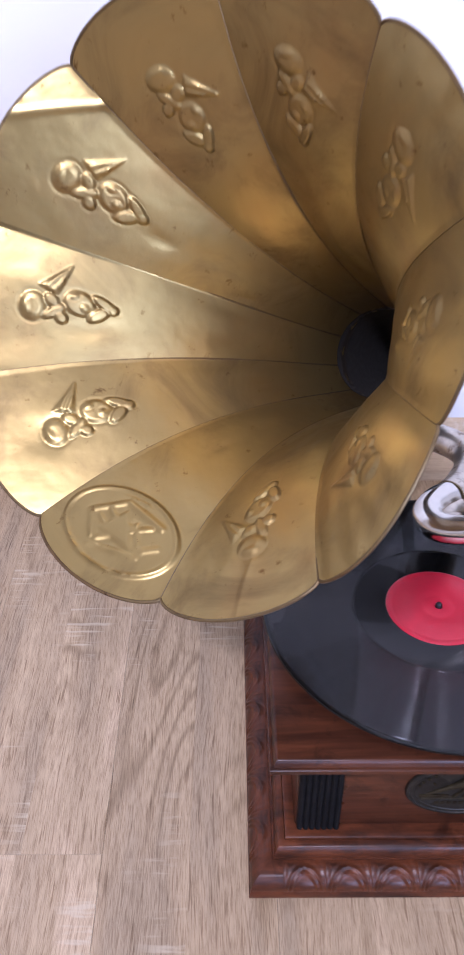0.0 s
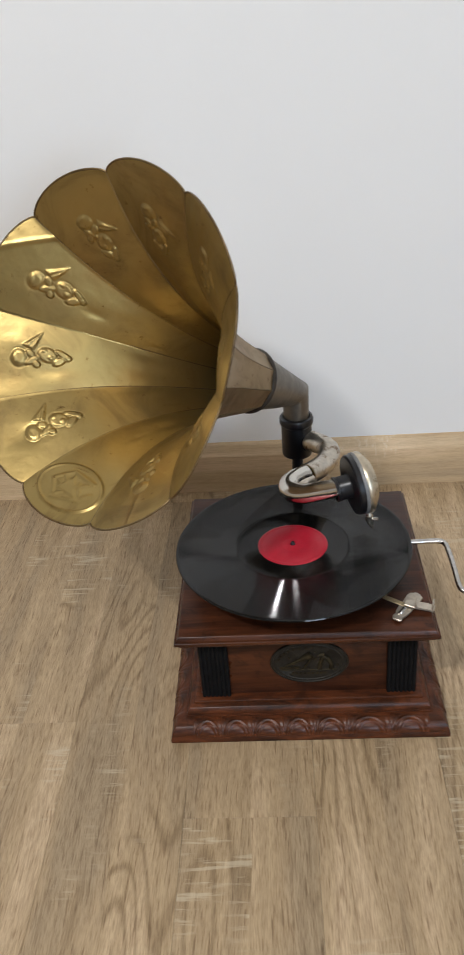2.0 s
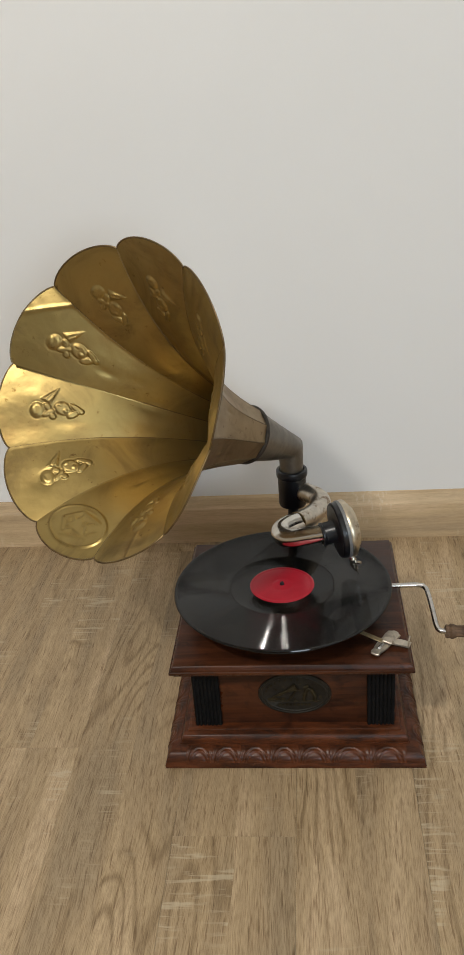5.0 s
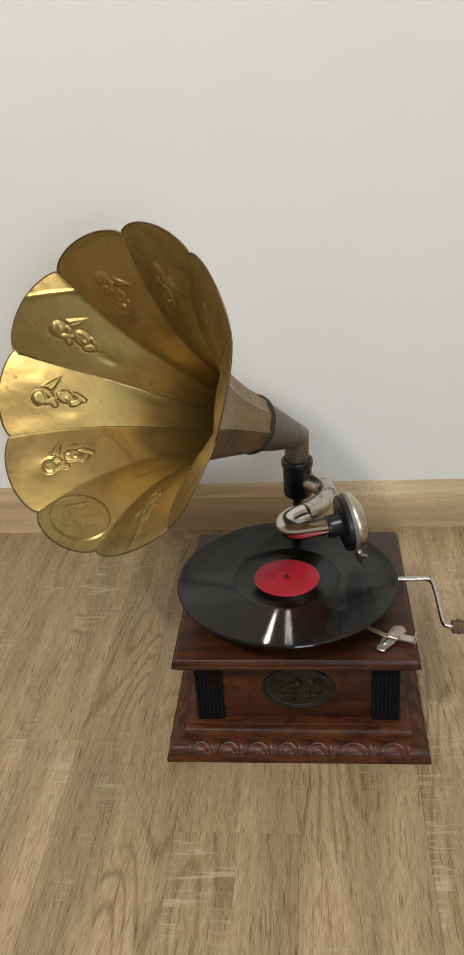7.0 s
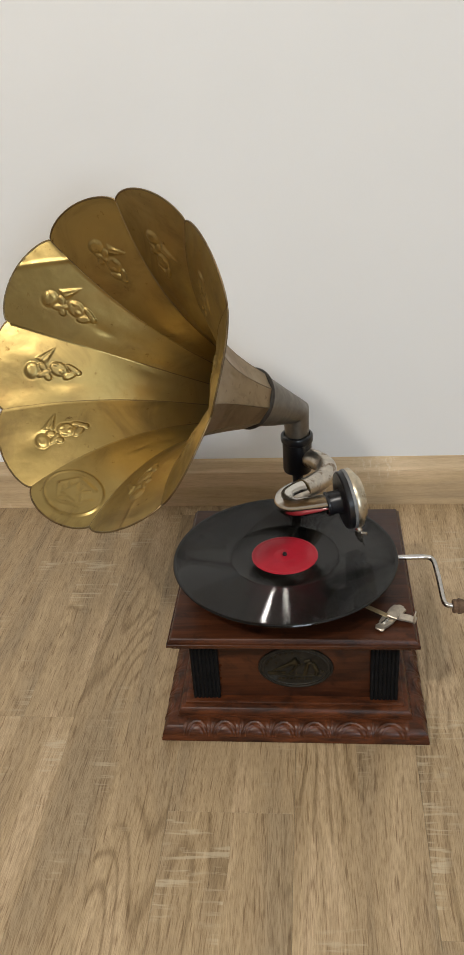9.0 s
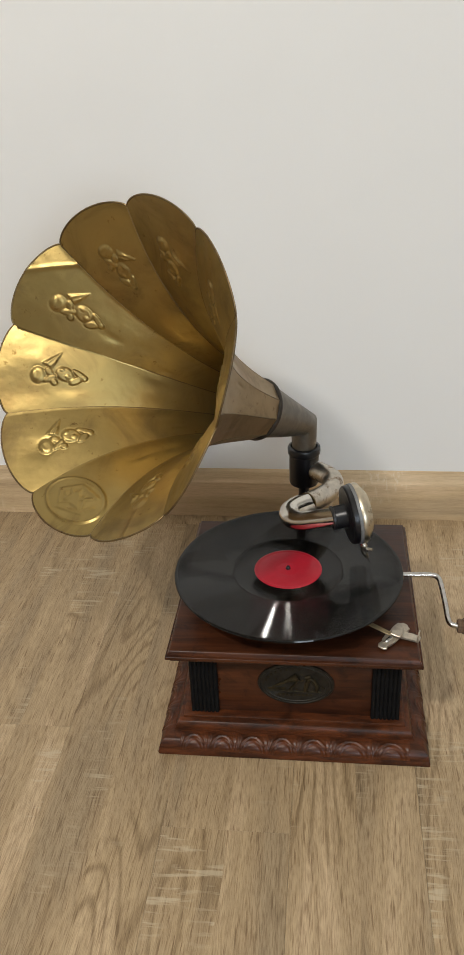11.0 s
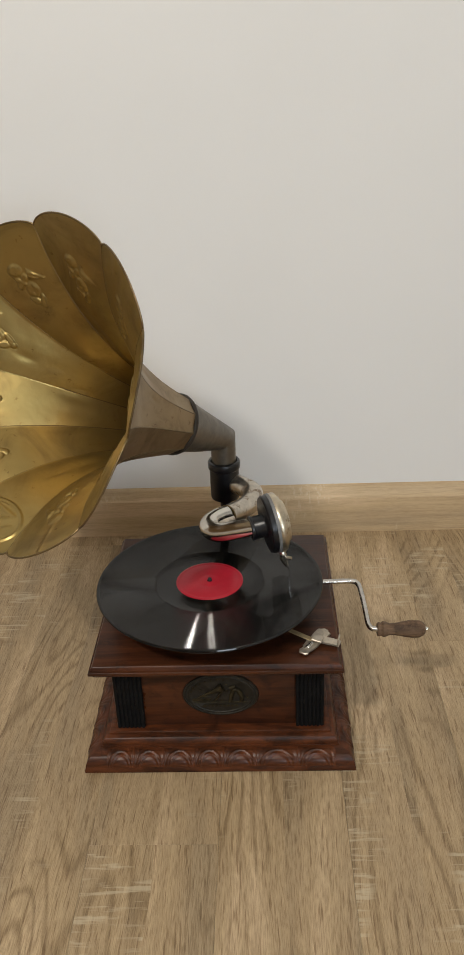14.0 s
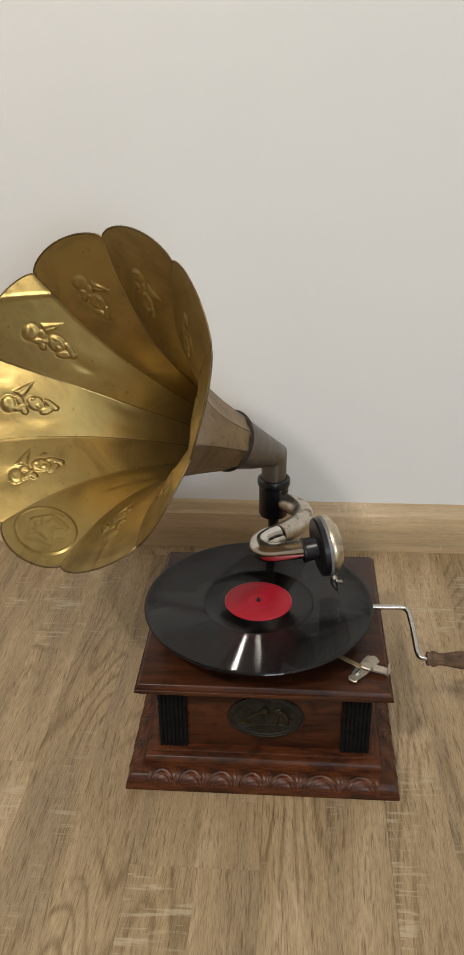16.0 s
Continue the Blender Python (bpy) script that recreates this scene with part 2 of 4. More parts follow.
def record_material():
    m, nt, b = material("shellac_grooves")
    co = coords(nt)
    sep = nt.nodes.new("ShaderNodeSeparateXYZ")
    nt.links.new(co, sep.inputs[0])
    flat = nt.nodes.new("ShaderNodeCombineXYZ")
    nt.links.new(sep.outputs["X"], flat.inputs["X"])
    nt.links.new(sep.outputs["Y"], flat.inputs["Y"])
    r = node(nt, "ShaderNodeVectorMath", operation="LENGTH")
    nt.links.new(flat.outputs[0], r.inputs[0])
    tracks = node(nt, "ShaderNodeTexNoise", noise_dimensions="1D", Scale=900.0, Detail=3.0)
    nt.links.new(r.outputs["Value"], tracks.inputs["W"])
    c = ramp(nt, tracks.outputs["Fac"], [(0.35, (0.002, 0.002, 0.002)), (0.7, (0.006, 0.0055, 0.005))])
    nt.links.new(c, b.inputs["Base Color"])
    # V-shaped grooves: the normal leans in and out along the radius
    lean = node(nt, "ShaderNodeMath", operation="MULTIPLY")
    lean.inputs[1].default_value = 2 * math.pi / 0.00065
    nt.links.new(r.outputs["Value"], lean.inputs[0])
    wave = node(nt, "ShaderNodeMath", operation="SINE")
    nt.links.new(lean.outputs[0], wave.inputs[0])
    depth = ramp(nt, r.outputs["Value"], [(0.0, (0.05,)), (0.0725, (0.05,)), (0.0735, (1.0,)), (0.1455, (1.0,)), (0.1465, (0.05,))])
    amount = node(nt, "ShaderNodeMath", operation="MULTIPLY")
    # steep flanks with little land between them
    flank = node(nt, "ShaderNodeMath", operation="MULTIPLY")
    flank.inputs[1].default_value = 2.2
    nt.links.new(wave.outputs[0], flank.inputs[0])
    upper = node(nt, "ShaderNodeMath", operation="MINIMUM")
    upper.inputs[1].default_value = 1.0
    nt.links.new(flank.outputs[0], upper.inputs[0])
    lower = node(nt, "ShaderNodeMath", operation="MAXIMUM")
    lower.inputs[1].default_value = -1.0
    nt.links.new(upper.outputs[0], lower.inputs[0])
    nt.links.new(lower.outputs[0], amount.inputs[0])
    nt.links.new(depth, amount.inputs[1])
    scaled = node(nt, "ShaderNodeMath", operation="MULTIPLY")
    scaled.inputs[1].default_value = 1.13
    nt.links.new(amount.outputs[0], scaled.inputs[0])
    unit = node(nt, "ShaderNodeVectorMath", operation="NORMALIZE")
    nt.links.new(flat.outputs[0], unit.inputs[0])
    tilt = node(nt, "ShaderNodeVectorMath", operation="SCALE")
    nt.links.new(unit.outputs[0], tilt.inputs[0])
    nt.links.new(scaled.outputs[0], tilt.inputs["Scale"])
    geo = nt.nodes.new("ShaderNodeNewGeometry")
    add = node(nt, "ShaderNodeVectorMath", operation="ADD")
    nt.links.new(tilt.outputs[0], add.inputs[0])
    nt.links.new(geo.outputs["Normal"], add.inputs[1])
    norm = node(nt, "ShaderNodeVectorMath", operation="NORMALIZE")
    nt.links.new(add.outputs[0], norm.inputs[0])
    nt.links.new(norm.outputs[0], b.inputs["Normal"])
    b.inputs["Specular IOR Level"].default_value = 0.24
    b.inputs["Roughness"].default_value = 0.09
    b.inputs["Coat Weight"].default_value, b.inputs["Coat Roughness"].default_value, b.inputs["Coat IOR"].default_value = 0.24, 0.04, 1.5
    return m


WALL = wall_material()
# for the unseen walls: darkened so the horn's petals reflect less light
WALL_BACK = plain_material("darkened_wall_paint", (0.48, 0.44, 0.39), 0.7, grain=40, amount=0.10)
CEIL = plain_material("ceiling_paint", (0.8, 0.8, 0.79), 0.8, grain=120, amount=0.04)
OAK = oak_material("sonoma_oak_laminate", 1.0)
OAK_SKIRT = oak_material("sonoma_oak_skirting", 1.0, True, 1.25, along="x")
SUBFLOOR = plain_material("joint_shadow_board", (0.16, 0.11, 0.07), 0.8)
BRASS = brass_material("tarnished_brass", (0.345, 0.250, 0.088), (0.205, 0.142, 0.054), 0.31, 0.45)
BRASS_BACK = brass_material("dull_brass_back", (0.315, 0.230, 0.128), (0.20, 0.142, 0.080), 0.38, 0.54, 0.2)
BRASS_EDGE = brass_material("dark_brass_edge", (0.20, 0.145, 0.07), (0.10, 0.07, 0.04), 0.35, 0.5, 0.1)
COLLAR = plain_material("blackened_solder_collar", (0.055, 0.043, 0.032), 0.5, 0.4, 90, 0.5, 0.3)
PIPE = plain_material("dull_grey_brown_metal", (0.205, 0.178, 0.142), 0.42, 0.75, 60, 0.3)
MAHOG = wood_material("dark_mahogany", (0.080, 0.0245, 0.0088), (0.022, 0.007, 0.0033), 0.27)
CARVED = wood_material("carved_mahogany", (0.112, 0.0325, 0.0108), (0.026, 0.009, 0.0040), 0.29, (0.3, 1, 1), 90)
BLACK_WOOD = plain_material("black_painted_wood", (0.004, 0.0035, 0.0035), 0.78, 0, 90, 0.4, 0.25)
BLACK_WOOD.node_tree.nodes["Principled BSDF"].inputs["Specular IOR Level"].default_value = 0.2
BADGE_MAT = plain_material("dark_bronze_badge", (0.035, 0.031, 0.024), 0.42, 0.6, 160, 0.5, 0.3)
BADGE_RELIEF = plain_material("worn_gold_relief", (0.058, 0.044, 0.020), 0.5, 0.7, 130, 0.85, 0.4)
CHROME = plain_material("worn_nickel", (0.68, 0.62, 0.53), 0.30, 1.0, 120, 0.25, 0.08, (70, 0.36, (0.24, 0.165, 0.10)))
CHROME_CLEAN = plain_material("bright_nickel", (0.74, 0.71, 0.65), 0.16, 1.0, 120, 0.08, 0.03)
OLD_NICKEL = plain_material("yellowed_nickel", (0.70, 0.61, 0.46), 0.36, 1.0, 80, 0.3, 0.08, (38, 0.34, (0.24, 0.16, 0.08)))
BLACK_METAL = plain_material("black_lacquered_iron", (0.008, 0.008, 0.010), 0.28, 0, 150, 0.3, 0.08)
RUBBER_GREY = plain_material("grey_gasket", (0.22, 0.22, 0.22), 0.5, 0.3)
RECORD = record_material()
LABEL = plain_material("red_paper_label", (0.45, 0.010, 0.028), 0.30, 0, 90, 0.12, 0.05)
FELT = plain_material("dark_turntable_felt", (0.02, 0.018, 0.017), 0.8)
PALE_METAL = plain_material("pale_brake_metal", (0.62, 0.55, 0.45), 0.34, 0.8, 200, 0.3, 0.15)
PALE_BRASS = plain_material("pale_brass_strip", (0.46, 0.36, 0.20), 0.45, 0.6, 200, 0.3, 0.15)
STEEL = plain_material("crank_steel", (0.62, 0.60, 0.57), 0.22, 1.0, 160, 0.25, 0.06)
TURNED = wood_material("worn_brown_handle", (0.20, 0.125, 0.075), (0.10, 0.06, 0.035), 0.5, (0.15, 1, 1), 120)
# near black: the shade deep in the pipe is put into the colour
BORE = plain_material("shaded_bore", (0.02, 0.016, 0.012), 0.8)
WHITE_FRAME = plain_material("white_window_frame", (0.8, 0.8, 0.8), 0.4, 0, 100, 0.05)


# ---- mesh helpers ----
def link_mesh(name, bm, mats, parent=None, label="", smooth=True, m=None):
    me = bpy.data.meshes.new(name)
    bm.normal_update()
    bm.to_mesh(me)
    bm.free()
    for mt in mats if isinstance(mats, (list, tuple)) else [mats]:
        me.materials.append(mt)
    if smooth:
        me.polygons.foreach_set("use_smooth", [True] * len(me.polygons))
        me.set_sharp_from_angle(angle=radians(38))
    ob = new(name, me)
    if m is not None:
        ob.matrix_basis = m
    if parent is not None:
        ob.parent = parent
    if label:
        tagged(ob, label)
    return ob


def part(name, bm, mats, parent, label="", smooth=True, m=None):
    return link_mesh(name, bm, mats, parent, label, smooth, m)


def box(x0, y0, z0, x1, y1, z1, bevel=0.0, seg=2, bm=None):
    bm = bm or bmesh.new()
    g = bmesh.ops.create_cube(bm, size=1.0)
    bmesh.ops.scale(bm, vec=(x1 - x0, y1 - y0, z1 - z0), verts=g["verts"])
    bmesh.ops.translate(bm, vec=((x0 + x1) / 2, (y0 + y1) / 2, (z0 + z1) / 2), verts=g["verts"])
    if bevel:
        edges = list({e for v in g["verts"] for e in v.link_edges})
        bmesh.ops.bevel(bm, geom=edges, offset=bevel, segments=seg, affect="EDGES", profile=0.5)
    return bm


def lathe(profile, segs=48, bm=None, m=None, closed=False):
    """Turn (radius, height) pairs about z."""
    bm = bm or bmesh.new()
    rings = []
    for r, z in profile:
        if r < 1e-6:
            rings.append([bm.verts.new((0, 0, z))])
        else:
            rings.append([bm.verts.new((r * math.cos(2 * math.pi * i / segs), r * math.sin(2 * math.pi * i / segs), z)) for i in range(segs)])
    for a, b in zip(rings, rings[1:]):
        for i in range(segs):
            j = (i + 1) % segs
            if len(a) == 1 and len(b) > 1:
                bm.faces.new((a[0], b[j], b[i])[::-1])
            elif len(b) == 1 and len(a) > 1:
                bm.faces.new((a[i], a[j], b[0]))
            elif len(a) > 1:
                bm.faces.new((a[i], a[j], b[j], b[i]))
    if m is not None:
        bmesh.ops.transform(bm, matrix=m, verts=[v for ring in rings for v in ring])
    return bm


def smooth_path(points, n=8):
    """Catmull-Rom through points."""
    p = [Vector(q) for q in points]
    p = [2 * p[0] - p[1]] + p + [2 * p[-1] - p[-2]]
    out = []
    for i in range(1, len(p) - 2):
        for k in range(n):
            t = k / n
            a, b, c, d = p[i - 1], p[i], p[i + 1], p[i + 2]
            out.append(0.5 * (2 * b + (c - a) * t + (2 * a - 5 * b + 4 * c - d) * t * t + (3 * b - a - 3 * c + d) * t ** 3))
    out.append(p[-2])
    return out


def tube(path, radius, segs=20, caps=True, bm=None):
    """A round tube along path; radius: a number, or a function of 0..1."""
    bm = bm or bmesh.new()
    path = [Vector(p) for p in path]
    rings, up = [], None
    for i, p in enumerate(path):
        d = (path[min(i + 1, len(path) - 1)] - path[max(i - 1, 0)]).normalized()
        if up is None:
            up = d.orthogonal().normalized()
        up = (up - d * up.dot(d)).normalized()
        side = d.cross(up)
        bend, stretch = Vector(), 0.0
        if 0 < i < len(path) - 1:
            d0, d1 = (path[i] - path[i - 1]).normalized(), (path[i + 1] - path[i]).normalized()
            if d0.angle(d1) > 0.5:
                bend, stretch = (d1 - d0).normalized(), 1 / math.cos(d0.angle(d1) / 2) - 1
                d = (d0 + d1).normalized()
                up = (up - d * up.dot(d)).normalized()
                side = d.cross(up)
        r = radius(i / (len(path) - 1)) if callable(radius) else radius
        spokes = [math.cos(2 * math.pi * k / segs) * up + math.sin(2 * math.pi * k / segs) * side for k in range(segs)]
        rings.append([bm.verts.new(p + r * (q + bend * (q.dot(bend) * stretch))) for q in spokes])
    for a, b in zip(rings, rings[1:]):
        for k in range(segs):
            bm.faces.new((a[k], a[(k + 1) % segs], b[(k + 1) % segs], b[k]))
    if caps:
        bm.faces.new(rings[0][::-1])
        bm.faces.new(rings[-1])
    return bm


def along(p, d):
    """The pose whose z axis points along d, at p."""
    return Matrix.Translation(p) @ Vector(d).to_track_quat("Z", "Y").to_matrix().to_4x4()


def mitred(profile, hx, hy, cy=0.0):
    """A square frame moulding: (inset, z) pairs swept round a rectangle, its top and bottom closed."""
    bm = bmesh.new()
    rings = []
    for inset, z in profile:
        a, b = hx - inset, hy - inset
        rings.append([bm.verts.new((sx * a, cy + sy * b, z)) for sx, sy in ((-1, -1), (1, -1), (1, 1), (-1, 1))])
    for a, b in zip(rings, rings[1:]):
        for k in range(4):
            bm.faces.new((a[k], a[(k + 1) % 4], b[(k + 1) % 4], b[k]))
    bm.faces.new(rings[0][::-1])
    bm.faces.new(rings[-1])
    return bm


# ---- room ----
Y_SKIRT, Y_WALL = 0.421, 0.436

tagged(link_mesh("wall_north", box(X0 - 0.12, Y_WALL, -0.05, X1 + 0.12, Y_WALL + 0.12, H), WALL, smooth=False), "plain white painted wall behind the gramophone", "wall", kind="structure")
# unseen walls close the room; south and west are darkened for reflections
bw = box(X0 - 0.12, Y0 - 0.12, -0.05, 0.6, Y0, H)
box(2.2, Y0 - 0.12, -0.05, X1 + 0.12, Y0, H, bm=bw)
box(0.6, Y0 - 0.12, -0.05, 2.2, Y0, 0.85, bm=bw)
box(0.6, Y0 - 0.12, 2.15, 2.2, Y0, H, bm=bw)
tagged(link_mesh("wall_south", bw, WALL_BACK, smooth=False), "unseen taupe wall, darkened for the horn reflections, with an added window opening", "wall", kind="structure")
tagged(link_mesh("wall_east", box(X1, Y0, -0.05, X1 + 0.12, Y_WALL, H), WALL, smooth=False), "plain white painted wall", "wall", kind="structure")
tagged(link_mesh("wall_west", box(X0 - 0.12, Y0, -0.05, X0, Y_WALL, H), WALL_BACK, smooth=False), "unseen plain taupe wall, darkened for the horn reflections", "wall", kind="structure")
tagged(link_mesh("ceiling", box(X0 - 0.12, Y0 - 0.12, H, X1 + 0.12, Y_WALL + 0.12, H + 0.1), CEIL, smooth=False), "plain white ceiling", "ceiling", kind="structure")
# unseen window, added to house the fill lamp
win = tagged(new("added_window_1"), "unseen white framed window, added to carry the cool fill light", "window", kind="structure")
wf = box(0.6, Y0 - 0.10, 0.85, 0.66, Y0 - 0.04, 2.15)
for a in ((2.14, 0.85, 2.2, 2.15), (0.66, 0.85, 2.14, 0.91), (0.66, 2.09, 2.14, 2.15), (1.37, 0.91, 1.43, 2.09)):
    box(a[0], Y0 - 0.10, a[1], a[2], Y0 - 0.04, a[3], bm=wf)
part("added_window_frame", wf, WHITE_FRAME, win, smooth=False)


def skirting(name, length, m):
    prof = [(0.0, 0.0), (0.0, 0.070), (0.0005, 0.0722), (0.002, 0.0735), (0.0045, 0.077), (0.008, 0.0875), (0.0105, 0.092), (0.013, 0.0938), (0.015, 0.0943), (0.015, 0.0)]
    bm = bmesh.new()
    ends = [[bm.verts.new((x, y, z)) for y, z in prof] for x in (-length / 2, length / 2)]
    for k in range(len(prof)):
        j = (k + 1) % len(prof)
        bm.faces.new((ends[0][k], ends[1][k], ends[1][j], ends[0][j]))
    bm.faces.new(ends[0])
    bm.faces.new(ends[1][::-1])
    bmesh.ops.recalc_face_normals(bm, faces=bm.faces)
    return tagged(link_mesh(name, bm, OAK_SKIRT, m=m), "sonoma oak skirting board along the white wall", "skirting board", kind="structure")


skirting("baseboard", X1 - X0, pose((X0 + X1) / 2, Y_SKIRT, 0))

floor = tagged(link_mesh("floor", box(X0 - 0.12, Y0 - 0.12, -0.06, X1 + 0.12, Y_WALL + 0.05, -0.009), SUBFLOOR, smooth=False), "pale sonoma oak laminate plank floor", "floor", kind="structure")

# ---- gramophone ----
gram = tagged(new("gramophone"), "antique wind-up gramophone with embossed brass horn on the floor", "gramophone")

BASE, TOP = 0.1725, 0.1505
# plinth with carved moulding
ovolo = [(0.0012 + 0.0185 * (1 - math.cos(a)) ** 1.0, 0.009 + 0.0165 * math.sin(a)) for a in [math.pi / 2 * k / 8 for k in range(9)]]
plinth_profile = [(0.0015, 0.0), (0.0, 0.0015), (0.0, 0.0065), (0.0012, 0.0085)] + ovolo + [
    (0.0200, 0.0272), (0.0215, 0.0276), (0.0215, 0.0284)] + [(0.0215 + 0.0085 * (1 - math.cos(a)), 0.0284 + 0.0098 * math.sin(a)) for a in [math.pi / 2 * k / 6 for k in range(1, 7)]] + [
    (0.0304, 0.0376), (0.0306, 0.0408), (0.0318, 0.0416), (0.036, 0.0416)]
plinth = part("plinth", mitred(plinth_profile, BASE, BASE + 0.002, -0.002), CARVED, gram, "dark carved mahogany plinth moulding")


def ovolo_at(v):
    """Inset, height and outward normal on the carved moulding, v from 0 at its foot to 1."""
    a = math.pi / 2 * v
    i, z = 0.0012 + 0.0185 * (1 - math.cos(a)), 0.009 + 0.0165 * math.sin(a)
    di, dz = 0.0185 * math.sin(a), 0.0165 * math.cos(a)
    n = Vector((0, -dz, di)).normalized()
    return i, z, n


def lunette_mesh(width):
    """One carved arch with a boss inside and a leaf fan beside it, wrapped on the moulding."""
    bm = bmesh.new()
    nx, nv = 40, 18
    grid = []
    for j in range(nv + 1):
        row = []
        for k in range(nx + 1):
            x, v = (k / nx - 0.5) * 2, j / nv
            r = math.hypot(x / 0.90, v / 0.88)
            h = -0.0003
            h += 0.0014 * math.exp(-((r - 0.92) / 0.065) ** 2)
            h += 0.0012 * math.exp(-((r - 0.72) / 0.065) ** 2)
            h += 0.0008 * max(0.0, 1 - (r / 0.54) ** 2) ** 0.5
            if r > 1.02:
                fan = abs(math.sin(9 * math.atan2(1 - abs(x) + 0.02, v + 0.05)))
                h += 0.0006 * fan * min(1.0, (r - 1.02) / 0.08) * (1 - 0.3 * v)
            edge = min(1.0, (1 - v) / 0.06, v / 0.03 + 0.2)
            h = h * edge if h > 0 else h
            i, z, n = ovolo_at(v * 0.97 + 0.01)
            row.append(bm.verts.new(Vector((x * width / 2, -BASE + i, z)) + n * (h + 0.0004)))
        grid.append(row)
    for j in range(nv):
        for k in range(nx):
            bm.faces.new((grid[j][k], grid[j][k + 1], grid[j + 1][k + 1], grid[j + 1][k]))
    return bm


LUN = 0.0436
first = part("carved_lunette", lunette_mesh(LUN), CARVED, plinth)
first.matrix_basis = pose(0, 0, 0, 0, 0, 90) @ pose(-3 * LUN, 0, 0)
for side in range(1, 4):
    for k in range(7):
        if side == 1 and k == 0:
            continue
        ob = new("carved_lunette", first.data)
        ob.parent = plinth
        ob.matrix_basis = pose(0, 0, 0, 0, 0, 90 * side) @ pose((k - 3) * LUN, 0, 0)
# the carver spaced the front unevenly
CUTS = (-0.1440, -0.1085, -0.0705, -0.0310, 0.0060, 0.0475, 0.1000, 0.1475)
for a, b in zip(CUTS, CUTS[1:]):
    ob = new("carved_lunette", first.data)
    ob.parent = plinth
    ob.matrix_basis = pose((a + b) / 2, -0.004, 0) @ Matrix.Diagonal(((b - a) / LUN, 1, 1, 1))

BODY = 0.1335
part("case", box(-BODY, -BODY, 0.040, BODY, BODY + 0.003, 0.1375, 0.0015), MAHOG, gram, "dark reddish mahogany case")
# top board with moulded edge
TX, TY0, TY1 = 0.1575, -0.1545, 0.1635
edge = [(0.007, 0.1325), (0.0055, 0.1335), (0.0045, 0.1375), (0.0012, 0.1382), (0.0, 0.1395), (0.0, 0.1432), (0.0012, 0.1442), (0.0025, 0.1448), (0.0035, 0.1475), (0.0045, 0.1492), (0.0065, TOP)]
part("top_board", mitred(edge, TX, (TY1 - TY0) / 2, (TY0 + TY1) / 2), MAHOG, gram, "polished dark mahogany top board")


def pilaster_mesh(width):
    """Reeded corner post: seven half-round reeds on a backing."""
    bm = bmesh.new()
    n = 7
    r = width / n / 2
    outline = [(-width / 2, 0.004)]
    for k in range(n):
        x = (k + 0.5) / n * width - width / 2
        outline += [(x - r * 0.93 * math.cos(math.pi * i / 8), -r * 0.95 * math.sin(math.pi * i / 8)) for i in range(9)]
    outline.append((width / 2, 0.004))
    ends = [[bm.verts.new((x, y, z)) for x, y in outline] for z in (0.0415, 0.1345)]
    for k in range(len(outline)):
        j = (k + 1) % len(outline)
        bm.faces.new((ends[0][k], ends[0][j], ends[1][j], ends[1][k]))
    bm.faces.new(ends[0][::-1])
    bm.faces.new(ends[1])
    return bm


pil = part("pilaster", pilaster_mesh(0.036), BLACK_WOOD, gram, "black painted reeded corner pilaster", m=pose(-0.1140, -BODY - 0.0035, 0))
for m in (pose(0.1165, -BODY - 0.0035, 0),):
    ob = new("pilaster", pil.data)
    ob.parent = gram
    ob.matrix_basis = m
    tagged(ob, "black painted reeded corner pilaster")


# oval badge on the front
def ellipse_plate(a, b, profile, segs=64):
    bm = lathe(profile, segs)
    bmesh.ops.scale(bm, vec=(a, b, 1), verts=bm.verts)
    return bm


bm = ellipse_plate(0.0485, 0.0335, [(0, 0.0), (1.0, 0.0), (1.0, 0.0012), (0.985, 0.0022), (0.94, 0.0024), (0.92, 0.0012), (0.86, 0.0010), (0.84, 0.0016), (0.82, 0.0010), (0, 0.0011)])
badge = part("oval_badge", bm, BADGE_MAT, gram, "dark bronze oval badge with worn gilt relief", m=pose(0.0035, -BODY - 0.0002, 0.0915, 90, 0, 0))
bm = bmesh.new()
# gilt relief: a cone shape, rounded lumps, a ground line and plain bars for lettering
tube([(-0.030, -0.006, 0.0012), (-0.012, 0.004, 0.0016), (0.003, 0.013, 0.0018)], lambda t: 0.0012 + 0.0045 * t * t, 10, bm=bm)
tube([(-0.008, -0.010, 0.0012), (-0.002, -0.002, 0.0016), (0.003, 0.008, 0.0014)], 0.0016, 8, bm=bm)
tube(smooth_path([(0.012, -0.011, 0.001), (0.014, 0.000, 0.001), (0.017, 0.008, 0.001), (0.022, 0.006, 0.001), (0.027, -0.004, 0.001), (0.026, -0.011, 0.001)], 4), 0.0028, 10, bm=bm)
tube([(0.012, 0.010, 0.001), (0.019, 0.013, 0.001)], 0.0028, 10, bm=bm)
tube([(-0.034, -0.0125, 0.001), (0.033, -0.0125, 0.001)], 0.0010, 8, bm=bm)
box(-0.036, -0.0105, 0.0006, -0.012, -0.0065, 0.0018, bm=bm)
for k in range(9):
    box(-0.0225 + k * 0.005, -0.0195, 0.0006, -0.019 + k * 0.005, -0.0165, 0.0017, bm=bm)
